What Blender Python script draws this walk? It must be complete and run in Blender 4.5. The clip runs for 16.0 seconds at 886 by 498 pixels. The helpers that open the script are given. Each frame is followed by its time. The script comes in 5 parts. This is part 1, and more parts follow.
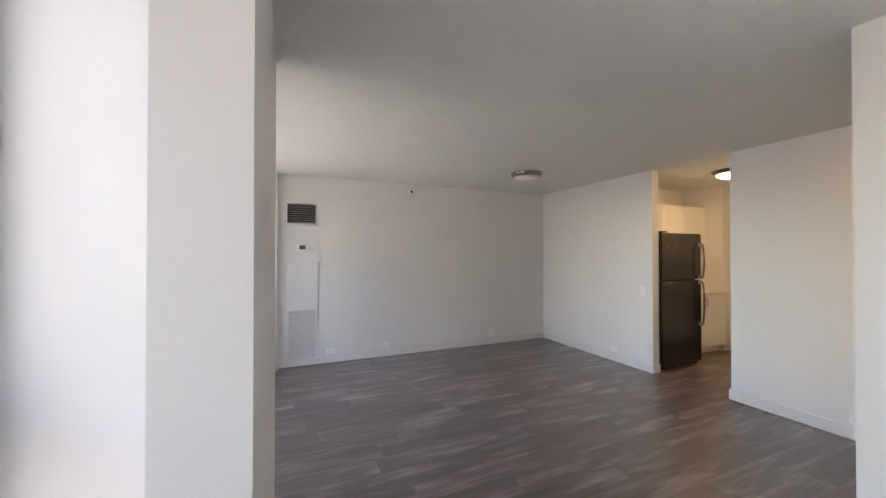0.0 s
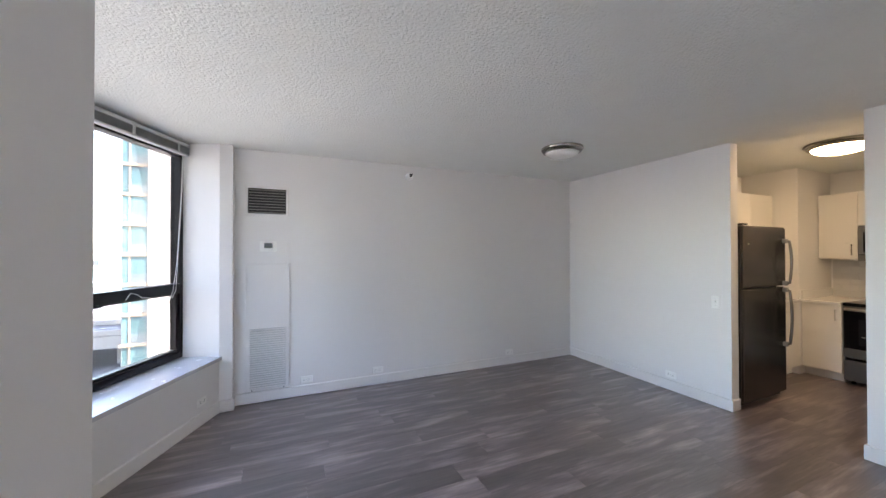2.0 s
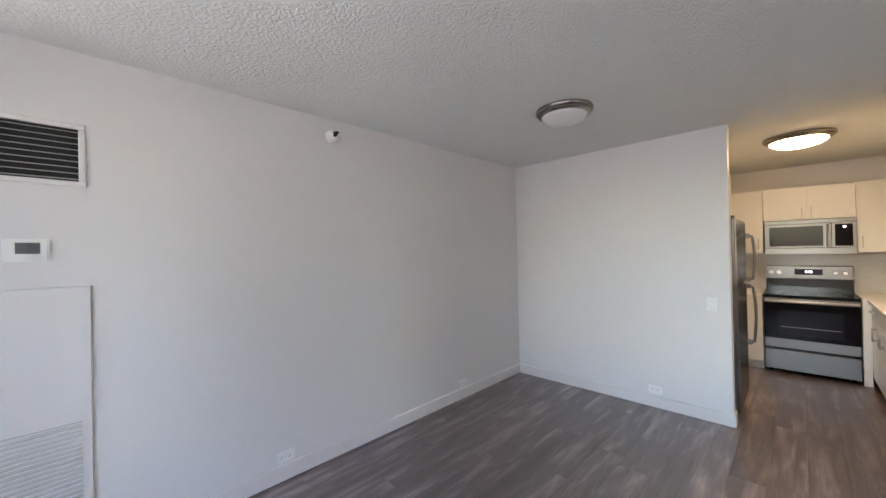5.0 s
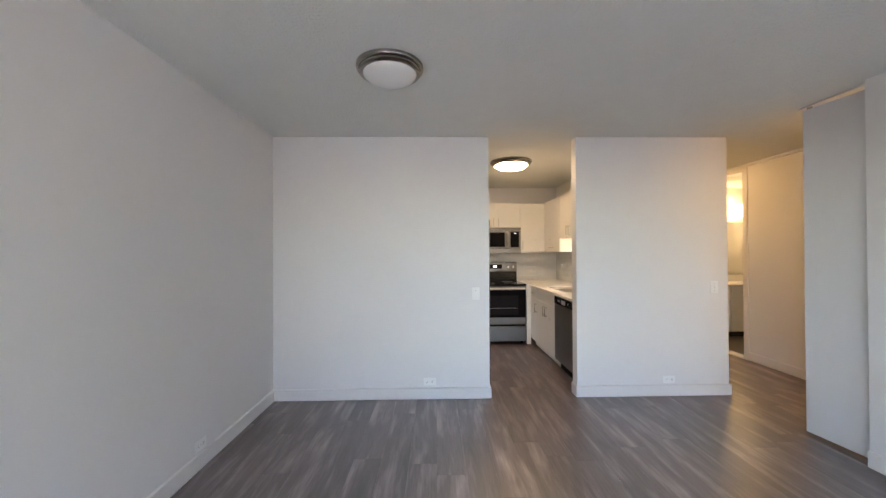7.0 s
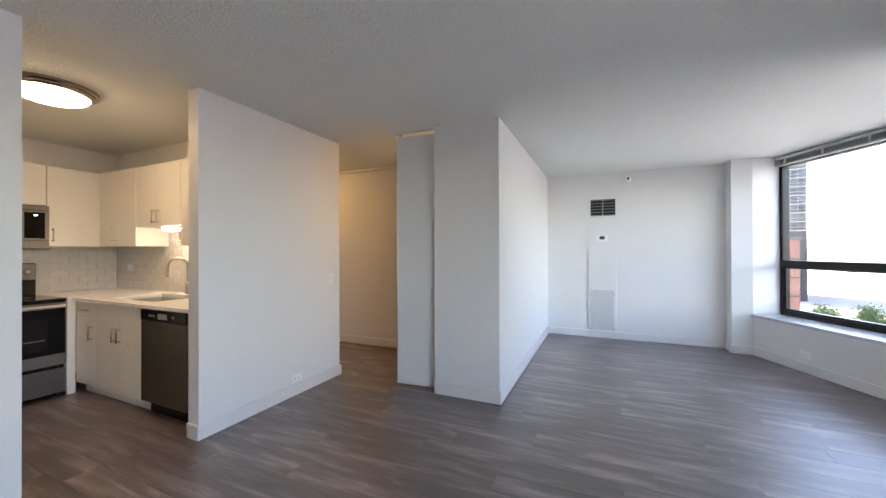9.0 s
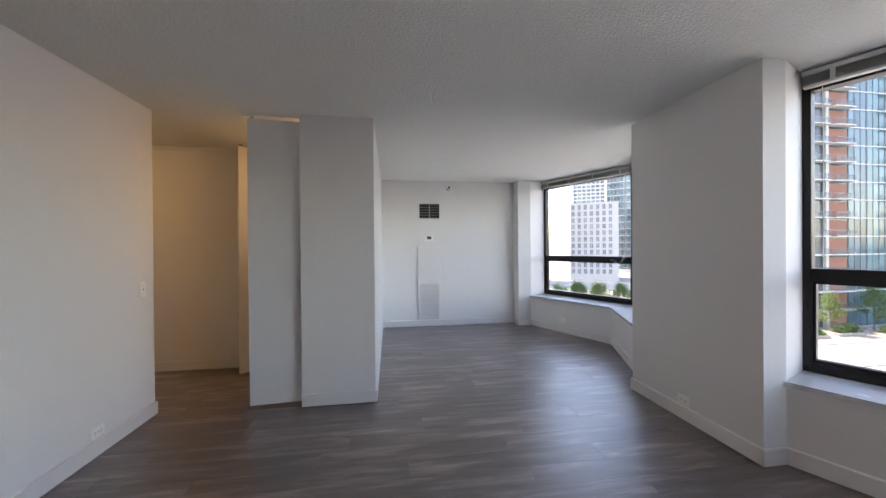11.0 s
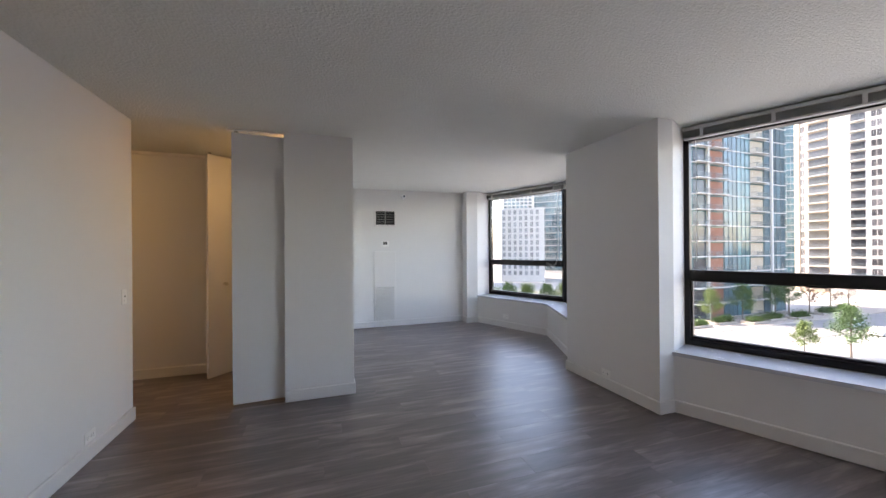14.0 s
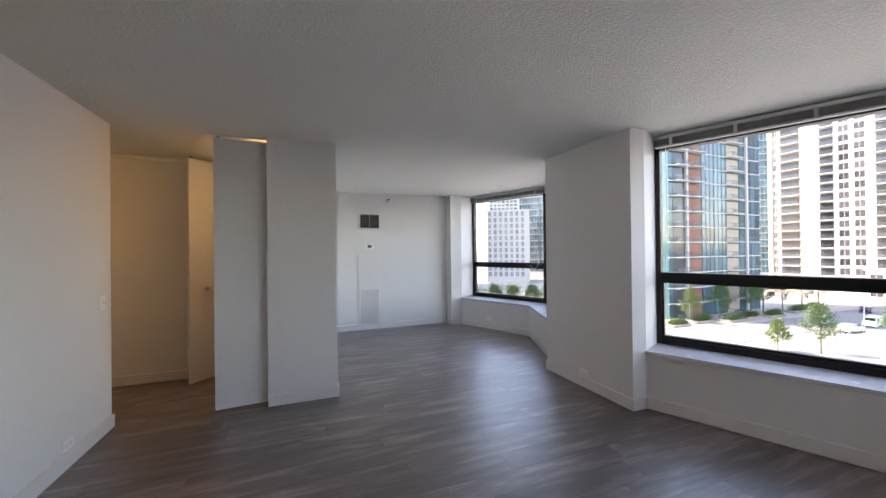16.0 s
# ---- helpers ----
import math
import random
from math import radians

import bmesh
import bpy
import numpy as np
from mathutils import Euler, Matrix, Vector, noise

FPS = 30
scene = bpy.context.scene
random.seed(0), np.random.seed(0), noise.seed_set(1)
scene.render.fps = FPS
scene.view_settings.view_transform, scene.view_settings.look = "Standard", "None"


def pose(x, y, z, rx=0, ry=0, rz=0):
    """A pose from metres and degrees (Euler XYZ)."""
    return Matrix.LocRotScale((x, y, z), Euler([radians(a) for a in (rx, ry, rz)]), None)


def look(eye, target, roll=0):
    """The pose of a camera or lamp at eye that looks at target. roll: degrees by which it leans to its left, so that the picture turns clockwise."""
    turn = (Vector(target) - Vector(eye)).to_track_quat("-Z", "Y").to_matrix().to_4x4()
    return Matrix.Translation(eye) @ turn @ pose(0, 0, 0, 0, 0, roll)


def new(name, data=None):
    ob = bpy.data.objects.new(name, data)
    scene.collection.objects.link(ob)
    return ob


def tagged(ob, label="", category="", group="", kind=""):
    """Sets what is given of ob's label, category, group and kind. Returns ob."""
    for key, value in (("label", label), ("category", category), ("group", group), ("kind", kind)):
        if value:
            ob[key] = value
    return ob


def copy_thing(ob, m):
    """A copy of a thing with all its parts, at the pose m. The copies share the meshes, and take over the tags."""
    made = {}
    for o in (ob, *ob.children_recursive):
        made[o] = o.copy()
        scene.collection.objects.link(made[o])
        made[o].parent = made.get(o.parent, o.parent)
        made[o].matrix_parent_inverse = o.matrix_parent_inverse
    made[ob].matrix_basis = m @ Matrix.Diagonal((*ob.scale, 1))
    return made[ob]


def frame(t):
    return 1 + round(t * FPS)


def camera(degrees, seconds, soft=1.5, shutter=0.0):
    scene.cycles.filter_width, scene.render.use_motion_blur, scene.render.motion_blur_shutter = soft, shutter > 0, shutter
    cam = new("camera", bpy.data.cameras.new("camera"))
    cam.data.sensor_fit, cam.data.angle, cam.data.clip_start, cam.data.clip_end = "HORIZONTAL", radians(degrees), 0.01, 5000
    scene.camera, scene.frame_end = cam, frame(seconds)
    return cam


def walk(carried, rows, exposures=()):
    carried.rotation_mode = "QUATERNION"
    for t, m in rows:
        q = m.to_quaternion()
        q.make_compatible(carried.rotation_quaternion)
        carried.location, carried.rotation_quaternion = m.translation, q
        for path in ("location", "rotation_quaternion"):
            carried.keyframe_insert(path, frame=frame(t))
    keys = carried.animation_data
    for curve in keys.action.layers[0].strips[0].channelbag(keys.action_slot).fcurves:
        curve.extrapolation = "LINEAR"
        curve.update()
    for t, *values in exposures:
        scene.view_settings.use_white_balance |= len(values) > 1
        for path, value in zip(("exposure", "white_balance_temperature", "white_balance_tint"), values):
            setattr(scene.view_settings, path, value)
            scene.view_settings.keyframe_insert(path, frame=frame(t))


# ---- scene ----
cam = camera(102.0, 16.0)
PATH = [
    (0, (0.752, 1.258, 1.452), (1.551, 3.091, 1.471), 0.0),
    (0.5, (0.846, 1.457, 1.456), (1.639, 3.293, 1.466), 0.0),
    (1, (0.919, 1.744, 1.444), (1.721, 3.576, 1.464), -0.0),
    (1.5, (1.007, 2.023, 1.437), (1.812, 3.854, 1.459), 0.1),
    (2, (1.066, 2.291, 1.45), (1.881, 4.117, 1.467), -0.1),
    (2.5, (1.062, 2.527, 1.436), (1.879, 4.353, 1.46), 0.2),
    (3, (1.047, 2.742, 1.432), (1.857, 4.57, 1.472), -0.0),
    (3.2, (1.035, 2.816, 1.418), (1.853, 4.641, 1.462), 0.2),
    (5.3, (1.128, 3.942, 1.468), (2.65, 5.24, 1.478), -0.8),
    (5.5, (1.148, 4.023, 1.442), (2.731, 5.245, 1.456), -0.3),
    (6, (1.206, 4.221, 1.412), (2.971, 5.162, 1.435), 0.1),
    (6.5, (1.252, 4.514, 1.417), (3.193, 4.997, 1.422), 0.2),
    (7, (1.432, 4.696, 1.371), (3.432, 4.655, 1.385), -0.3),
    (7.5, (1.644, 4.787, 1.386), (3.55, 4.181, 1.382), -0.1),
    (8, (1.86, 4.94, 1.35), (3.481, 3.769, 1.352), -0.2),
    (8.5, (2.016, 4.949, 1.331), (3.264, 3.386, 1.33), -0.5),
    (9, (2.223, 4.944, 1.307), (3.041, 3.118, 1.315), -0.2),
    (9.5, (2.447, 5.004, 1.321), (2.89, 3.053, 1.327), -0.6),
    (10, (2.621, 5.056, 1.321), (2.771, 3.061, 1.319), -0.6),
    (12.5, (3.12, 5.341, 1.365), (2.505, 3.438, 1.357), -0.3),
    (13, (3.145, 5.459, 1.377), (2.512, 3.562, 1.381), -0.3),
    (13.5, (3.242, 5.477, 1.375), (2.606, 3.581, 1.371), -0.6),
    (14, (3.325, 5.499, 1.371), (2.68, 3.606, 1.373), -0.4),
    (14.5, (3.334, 5.525, 1.368), (2.67, 3.639, 1.376), -0.3),
    (15, (3.34, 5.525, 1.369), (2.645, 3.65, 1.382), -0.2),
    (15.5, (3.325, 5.546, 1.376), (2.613, 3.677, 1.374), -0.5),
    (16, (3.315, 5.582, 1.394), (2.598, 3.715, 1.404), -0.6),
]
EXPOSURES = [(0, 3.75, 8500, 21), (0.5, 3.93, 8100, 20), (1.5, 4.02, 7550, 19), (2.0, 3.95, 7400, 18), (2.5, 3.52, 7300, 18), (3, 3.06, 7350, 18), (5.5, 4.1, 7650, 18), (6.5, 4.02, 7650, 18), (7, 4.05, 7500, 18), (8, 3.88, 7350, 17), (9, 3.86, 7350, 18), (10, 3.45, 7550, 20), (12.5, 3.32, 7700, 20), (16, 3.27, 7700, 20)]
walk(cam, [(t, look(eye, target, roll)) for t, eye, target, roll in PATH], EXPOSURES)

# ---- daylight ----
world = bpy.data.worlds.new("world")
scene.world = world
world.use_nodes = True
sky = world.node_tree.nodes.new("ShaderNodeTexSky")
sky.sky_type, sky.sun_disc = "NISHITA", False
sky.sun_elevation, sky.sun_rotation = radians(50), radians(132)
sky.air_density, sky.dust_density = 1.0, 1.0
background = world.node_tree.nodes["Background"]
background.inputs["Strength"].default_value = 0.15
world.node_tree.links.new(sky.outputs["Color"], background.inputs["Color"])
sun = new("sun", bpy.data.lights.new("sun", "SUN"))
sun.data.energy, sun.data.angle, sun.data.color = 2.4, radians(4), (1.0, 0.95, 0.88)
sun.matrix_world = look((45, -40.5, 72), (0, 0, 0))


# ---- materials ----
def material(name, color, rough=0.5, metal=0.0, bump=0.0, bump_scale=200.0, vary=0.06, vary_scale=3.0, piece=0.0, coat=0.0, stretch=None, spec=0.5, depth=0.004, rvar=0.07):
    """Principled surface with stains at a large scale, grain at a small one and fine relief."""
    m = bpy.data.materials.new(name)
    m.use_nodes = True
    n, l = m.node_tree.nodes, m.node_tree.links
    b = n["Principled BSDF"]
    b.inputs["Metallic"].default_value = metal
    b.inputs["Coat Weight"].default_value = coat
    b.inputs["Specular IOR Level"].default_value = spec
    co = n.new("ShaderNodeTexCoord")
    src = co.outputs["Object"]
    if stretch:
        mp = n.new("ShaderNodeMapping")
        mp.inputs["Scale"].default_value = stretch
        l.new(src, mp.inputs["Vector"])
        src = mp.outputs["Vector"]
    big = n.new("ShaderNodeTexNoise")
    big.inputs["Scale"].default_value, big.inputs["Detail"].default_value = vary_scale, 5
    fine = n.new("ShaderNodeTexNoise")
    fine.inputs["Scale"].default_value, fine.inputs["Detail"].default_value = bump_scale, 3
    l.new(src, big.inputs["Vector"]), l.new(src, fine.inputs["Vector"])
    mix = n.new("ShaderNodeMix")
    mix.data_type = "RGBA"
    c = Vector(color[:3])
    mix.inputs["A"].default_value = (*(c * (1 - vary)), 1)
    mix.inputs["B"].default_value = (*[min(1, v) for v in c * (1 + vary)], 1)
    l.new(big.outputs["Fac"], mix.inputs["Factor"])
    out = mix.outputs["Result"]
    if piece:
        info = n.new("ShaderNodeObjectInfo")
        ramp = n.new("ShaderNodeMapRange")
        ramp.inputs["To Min"].default_value, ramp.inputs["To Max"].default_value = 1 - piece, 1 + piece
        l.new(info.outputs["Random"], ramp.inputs["Value"])
        hsv = n.new("ShaderNodeHueSaturation")
        l.new(ramp.outputs["Result"], hsv.inputs["Value"]), l.new(out, hsv.inputs["Color"])
        out = hsv.outputs["Color"]
    l.new(out, b.inputs["Base Color"])
    rr = n.new("ShaderNodeMapRange")
    rr.inputs["To Min"].default_value, rr.inputs["To Max"].default_value = max(0.02, rough - rvar), min(1, rough + rvar)
    l.new(big.outputs["Fac"], rr.inputs["Value"]), l.new(rr.outputs["Result"], b.inputs["Roughness"])
    if bump:
        bp = n.new("ShaderNodeBump")
        bp.inputs["Strength"].default_value, bp.inputs["Distance"].default_value = bump, depth
        l.new(fine.outputs["Fac"], bp.inputs["Height"]), l.new(bp.outputs["Normal"], b.inputs["Normal"])
    return m


def lamp_material(name, color, strength):
    m = bpy.data.materials.new(name)
    m.use_nodes = True
    b = m.node_tree.nodes["Principled BSDF"]
    b.inputs["Base Color"].default_value = (0.9, 0.88, 0.84, 1)
    b.inputs["Emission Color"].default_value = (*color, 1)
    b.inputs["Emission Strength"].default_value = strength
    return m


def glass_material(name, tint=(1, 1, 1), gloss=0.7):
    """A thin pane: clear, with a reflection that grows at grazing angles."""
    m = bpy.data.materials.new(name)
    m.use_nodes = True
    n, l = m.node_tree.nodes, m.node_tree.links
    n.remove(n["Principled BSDF"])
    clear, shine, mix = n.new("ShaderNodeBsdfTransparent"), n.new("ShaderNodeBsdfGlossy"), n.new("ShaderNodeMixShader")
    clear.inputs["Color"].default_value = (*tint, 1)
    shine.inputs["Roughness"].default_value = 0.02
    fres = n.new("ShaderNodeFresnel")
    fres.inputs["IOR"].default_value = 1.3
    mul = n.new("ShaderNodeMath")
    mul.operation = "MULTIPLY"
    mul.inputs[1].default_value = gloss
    l.new(fres.outputs[0], mul.inputs[0]), l.new(mul.outputs[0], mix.inputs[0])
    l.new(clear.outputs[0], mix.inputs[1]), l.new(shine.outputs[0], mix.inputs[2])
    l.new(mix.outputs[0], n["Material Output"].inputs["Surface"])
    return m


def plank_material():
    """Grey-brown wood-look vinyl: long grain, dark streaks, every plank shifted and toned by itself."""
    m = bpy.data.materials.new("grey_plank")
    m.use_nodes = True
    n, l = m.node_tree.nodes, m.node_tree.links
    b = n["Principled BSDF"]
    b.inputs["Specular IOR Level"].default_value = 1.0
    b.inputs["Coat Weight"].default_value, b.inputs["Coat Roughness"].default_value = 0.6, 0.36
    co, info = n.new("ShaderNodeTexCoord"), n.new("ShaderNodeObjectInfo")
    off = n.new("ShaderNodeVectorMath")
    off.operation = "MULTIPLY_ADD"
    off.inputs[1].default_value = (37, 53, 11)
    l.new(info.outputs["Random"], off.inputs[0]), l.new(co.outputs["Object"], off.inputs[2])
    def grain(scale, detail, distortion, noise_scale):
        mp, t = n.new("ShaderNodeMapping"), n.new("ShaderNodeTexNoise")
        mp.inputs["Scale"].default_value = scale
        t.inputs["Scale"].default_value, t.inputs["Detail"].default_value, t.inputs["Distortion"].default_value = noise_scale, detail, distortion
        l.new(off.outputs[0], mp.inputs["Vector"]), l.new(mp.outputs[0], t.inputs["Vector"])
        return t.outputs["Fac"]
    streak, line, broad, cloud = grain((1.4, 10, 1), 8, 0.35, 1.5), grain((3.5, 46, 1), 5, 0.5, 1.8), grain((1.2, 3, 1), 2, 0, 1.0), grain((1.1, 5.5, 1), 5, 0.3, 1.6)
    both = n.new("ShaderNodeMix")
    both.inputs["Factor"].default_value = 0.5
    l.new(streak, both.inputs["A"]), l.new(cloud, both.inputs["B"])
    ramp = n.new("ShaderNodeValToRGB")
    e = ramp.color_ramp.elements
    e[0].position, e[0].color = 0.14, (0.030, 0.021, 0.020, 1)
    e[1].position, e[1].color = 0.68, (0.34, 0.262, 0.255, 1)
    mid = e.new(0.5)
    mid.color = (0.125, 0.094, 0.091, 1)
    l.new(both.outputs["Result"], ramp.inputs["Fac"])
    lines = n.new("ShaderNodeMapRange")
    lines.inputs["To Min"].default_value, lines.inputs["To Max"].default_value = 0.45, 1.62
    l.new(line, lines.inputs["Value"])
    tone = n.new("ShaderNodeMapRange")
    tone.inputs["To Min"].default_value, tone.inputs["To Max"].default_value = 0.80, 1.20
    l.new(info.outputs["Random"], tone.inputs["Value"])
    mul = n.new("ShaderNodeMath")
    mul.operation = "MULTIPLY"
    l.new(lines.outputs[0], mul.inputs[0]), l.new(tone.outputs[0], mul.inputs[1])
    hsv = n.new("ShaderNodeHueSaturation")
    l.new(mul.outputs[0], hsv.inputs["Value"]), l.new(ramp.outputs["Color"], hsv.inputs["Color"])
    l.new(hsv.outputs["Color"], b.inputs["Base Color"])
    rr = n.new("ShaderNodeMapRange")
    rr.inputs["To Min"].default_value, rr.inputs["To Max"].default_value = 0.34, 0.44
    l.new(broad, rr.inputs["Value"]), l.new(rr.outputs[0], b.inputs["Roughness"])
    bp = n.new("ShaderNodeBump")
    bp.inputs["Strength"].default_value, bp.inputs["Distance"].default_value = 0.12, 0.0005
    l.new(line, bp.inputs["Height"]), l.new(bp.outputs[0], b.inputs["Normal"])
    return m


PAINT = material("wall_paint", (0.80, 0.79, 0.78), 0.55, bump=0.05, bump_scale=120, vary=0.015, vary_scale=1.5)
CEIL = material("textured_ceiling", (0.78, 0.80, 0.77), 0.9, bump=1.0, bump_scale=72, vary=0.03, vary_scale=6, depth=0.007)
TRIM = material("trim_paint", (0.80, 0.785, 0.77), 0.4, bump=0.05, vary=0.02)
DOORPAINT = material("door_paint", (0.73, 0.725, 0.72), 0.42, bump=0.05, vary=0.02)
PLANK = plank_material()
SUBFLOOR = material("joint_dark", (0.04, 0.036, 0.034), 0.8)
BRONZE = material("dark_bronze_aluminium", (0.018, 0.017, 0.018), 0.35, 0.6, vary=0.15)
GLASS = glass_material("window_glass")
SILL = material("sill_stone", (0.62, 0.63, 0.66), 0.25, vary=0.05, vary_scale=12)
BLIND = material("blind_slat_aluminium", (0.33, 0.33, 0.33), 0.4, 0.3, vary=0.05)
BLINDTAPE = material("blind_tape", (0.66, 0.66, 0.65), 0.6)
CORD = material("white_cord", (0.8, 0.8, 0.78), 0.7)
PLASTIC = material("white_plastic", (0.90, 0.90, 0.88), 0.35, vary=0.01)
DARK = material("dark_void", (0.02, 0.02, 0.02), 0.8)
SCREEN = material("lcd_screen", (0.11, 0.12, 0.12), 0.2)
CABINET = material("cabinet_white", (0.80, 0.78, 0.74), 0.3, vary=0.015)
QUARTZ = material("white_quartz", (0.84, 0.83, 0.81), 0.2, vary=0.03, vary_scale=25)
TILE = material("glazed_tile", (0.66, 0.645, 0.625), 0.15, vary=0.02, piece=0.02)
GROUT = material("grout", (0.62, 0.61, 0.59), 0.9)
STEEL = material("brushed_steel", (0.22, 0.207, 0.196), 0.30, 1.0, vary=0.015, stretch=(9, 9, 0.4), rvar=0.015)
DARKSTEEL = material("dark_brushed_steel", (0.13, 0.115, 0.107), 0.24, 1.0, vary=0.02, stretch=(5, 5, 0.3), rvar=0.015)
RINGNICKEL = material("satin_nickel_ring", (0.30, 0.285, 0.27), 0.18, 1.0, vary=0.05)
SINKSTEEL = material("sink_steel", (0.62, 0.60, 0.57), 0.35, 1.0, vary=0.03)
NICKEL = material("brushed_nickel", (0.55, 0.53, 0.50), 0.28, 1.0, vary=0.05)
BLACK = material("black_enamel", (0.012, 0.012, 0.013), 0.15, vary=0.1)
BLACKGLASS = material("black_glass", (0.006, 0.006, 0.008), 0.06, spec=0.12)
OPAL = material("opal_glass", (0.80, 0.80, 0.78), 0.25, vary=0.01)
OPALLIT = lamp_material("opal_glass_lit", (1.0, 0.75, 0.46), 2.6)
OPALHALL = lamp_material("opal_glass_lit_warm", (1.0, 0.63, 0.27), 2.3)
OPALBATH = lamp_material("frosted_glass_lit", (1.0, 0.72, 0.36), 1.3)
TUBELIT = lamp_material("lit_tube", (1.0, 0.84, 0.62), 3.0)
LED = lamp_material("display_digits", (0.8, 0.9, 1.0), 1.5)
MIRROR = material("mirror_silver", (0.9, 0.9, 0.9), 0.03, 1.0, vary=0.0)


# ---- mesh helpers ----
def mesh_of(name, bm):
    me = bpy.data.meshes.new(name)
    bm.normal_update()
    bm.to_mesh(me)
    bm.free()
    return me


def part(name, bm, mat, parent=None, label="", smooth=False):
    me = mesh_of(name, bm)
    me.materials.append(mat)
    if smooth:
        me.shade_smooth()
        me.set_sharp_from_angle(angle=radians(38))
    ob = new(name, me)
    if parent:
        ob.parent = parent
    if label:
        ob["label"] = label
    return ob


def empty(name, m=None):
    ob = new(name)
    ob.empty_display_size = 0.1
    if m is not None:
        ob.matrix_world = m
    return ob


def box(x0, x1, y0, y1, z0, z1, bevel=0.0, bm=None, segments=1):
    mine = bmesh.new()
    bmesh.ops.create_cube(mine, size=1)
    for v in mine.verts:
        v.co = Vector(((x0 + x1) / 2 + v.co.x * (x1 - x0), (y0 + y1) / 2 + v.co.y * (y1 - y0), (z0 + z1) / 2 + v.co.z * (z1 - z0)))
    if bevel:
        bmesh.ops.bevel(mine, geom=mine.edges[:], offset=bevel, segments=segments, affect="EDGES")
    return join(bm, mine)


def join(bm, other):
    if bm is None:
        return other
    me = bpy.data.meshes.new("joined")
    other.to_mesh(me)
    other.free()
    bm.from_mesh(me)
    bpy.data.meshes.remove(me)
    return bm


def prism(points, z0, z1, bm=None):
    """An upright prism on a plan of corners given anticlockwise."""
    mine = bmesh.new()
    low = [mine.verts.new((x, y, z0)) for x, y in points]
    high = [mine.verts.new((x, y, z1)) for x, y in points]
    mine.faces.new(low[::-1]), mine.faces.new(high)
    for i in range(len(points)):
        j = (i + 1) % len(points)
        mine.faces.new((low[i], low[j], high[j], high[i]))
    bmesh.ops.recalc_face_normals(mine, faces=mine.faces[:])
    return join(bm, mine)


def lathe(profile, steps=40, m=None, bm=None):
    """Turns (radius, height) pairs round z."""
    mine = bmesh.new()
    rings = []
    for r, z in profile:
        if r < 1e-6:
            rings.append([mine.verts.new((0, 0, z))])
        else:
            rings.append([mine.verts.new((r * math.cos(2 * math.pi * k / steps), r * math.sin(2 * math.pi * k / steps), z)) for k in range(steps)])
    for a, b in zip(rings, rings[1:]):
        for k in range(steps):
            q = [a[k % len(a)], a[(k + 1) % len(a)], b[(k + 1) % len(b)], b[k % len(b)]]
            q = [v for i, v in enumerate(q) if v not in q[:i]]
            if len(q) > 2:
                mine.faces.new(q)
    bmesh.ops.recalc_face_normals(mine, faces=mine.faces[:])
    if m is not None:
        mine.transform(m)
    return join(bm, mine)


def tube(points, r, sides=8, bm=None):
    """A round bar along a line of points."""
    mine = bmesh.new()
    pts = [Vector(p) for p in points]
    rings = []
    side = None
    for i, p in enumerate(pts):
        d = (pts[min(i + 1, len(pts) - 1)] - pts[max(i - 1, 0)]).normalized()
        if side is None:
            side = d.orthogonal().normalized()
        side = (side - d * side.dot(d)).normalized()
        up = d.cross(side)
        rings.append([mine.verts.new(p + r * (side * math.cos(2 * math.pi * k / sides) + up * math.sin(2 * math.pi * k / sides))) for k in range(sides)])
    for a, b in zip(rings, rings[1:]):
        for k in range(sides):
            mine.faces.new((a[k], a[(k + 1) % sides], b[(k + 1) % sides], b[k]))
    mine.faces.new(rings[0][::-1]), mine.faces.new(rings[-1])
    bmesh.ops.recalc_face_normals(mine, faces=mine.faces[:])
    return join(bm, mine)


def structure(name, bm, mat, label, category):
    return tagged(part(name, bm, mat), label, category, kind="structure")


# ---- plan ----
H = 2.44
NORTH, SOUTH, EAST = 6.196, -0.897, 4.775
PIERX, PIER_S, PIER_N = 0.70, 2.115, 3.285
BAYX = 0.54
S0, S1, SAX, SAY = -0.67, PIER_S, -0.05, 0.68
N0, N1, NAX, NAY = PIER_N, 6.09, -0.09, 4.69
KY0, KY1 = 3.375, 4.198
HALL_N, HALL_S = 1.93, 0.82
COLX, COLY = 3.03, 1.98
KN, KE, KS = 5.03, 7.47, 2.65
WALL = 0.11
OUT = 0.50
SINK = 0.36

# floor: a dark base with planks on it
floor = structure("floor", prism([(0.9, SOUTH - 0.1), (7.6, SOUTH - 0.1), (7.6, NORTH + 0.1), (0.4, NORTH + 0.1), (0.35, N1), (NAX - 0.2, NAY), (0.35, N0), (0.35, S1), (SAX - 0.2, SAY), (0.35, S0), (0.5, SOUTH - 0.1)], -0.25, -0.006),
                  SUBFLOOR, "grey wood-look vinyl plank floor, satin finish", "floor")
ceiling = structure("ceiling", prism([(7.6, SOUTH - 0.1), (7.6, NORTH + 0.1), (0.1, NORTH + 0.1), (0.1, N1 + 0.15), (NAX - OUT, NAY), (0.1, N0 - 0.1), (0.1, S1 + 0.1), (SAX - OUT, SAY), (0.1, S0 - 0.15), (0.1, SOUTH - 0.1)], H, H + 0.25),
                    CEIL, "off-white ceiling with a rough stippled texture", "ceiling")

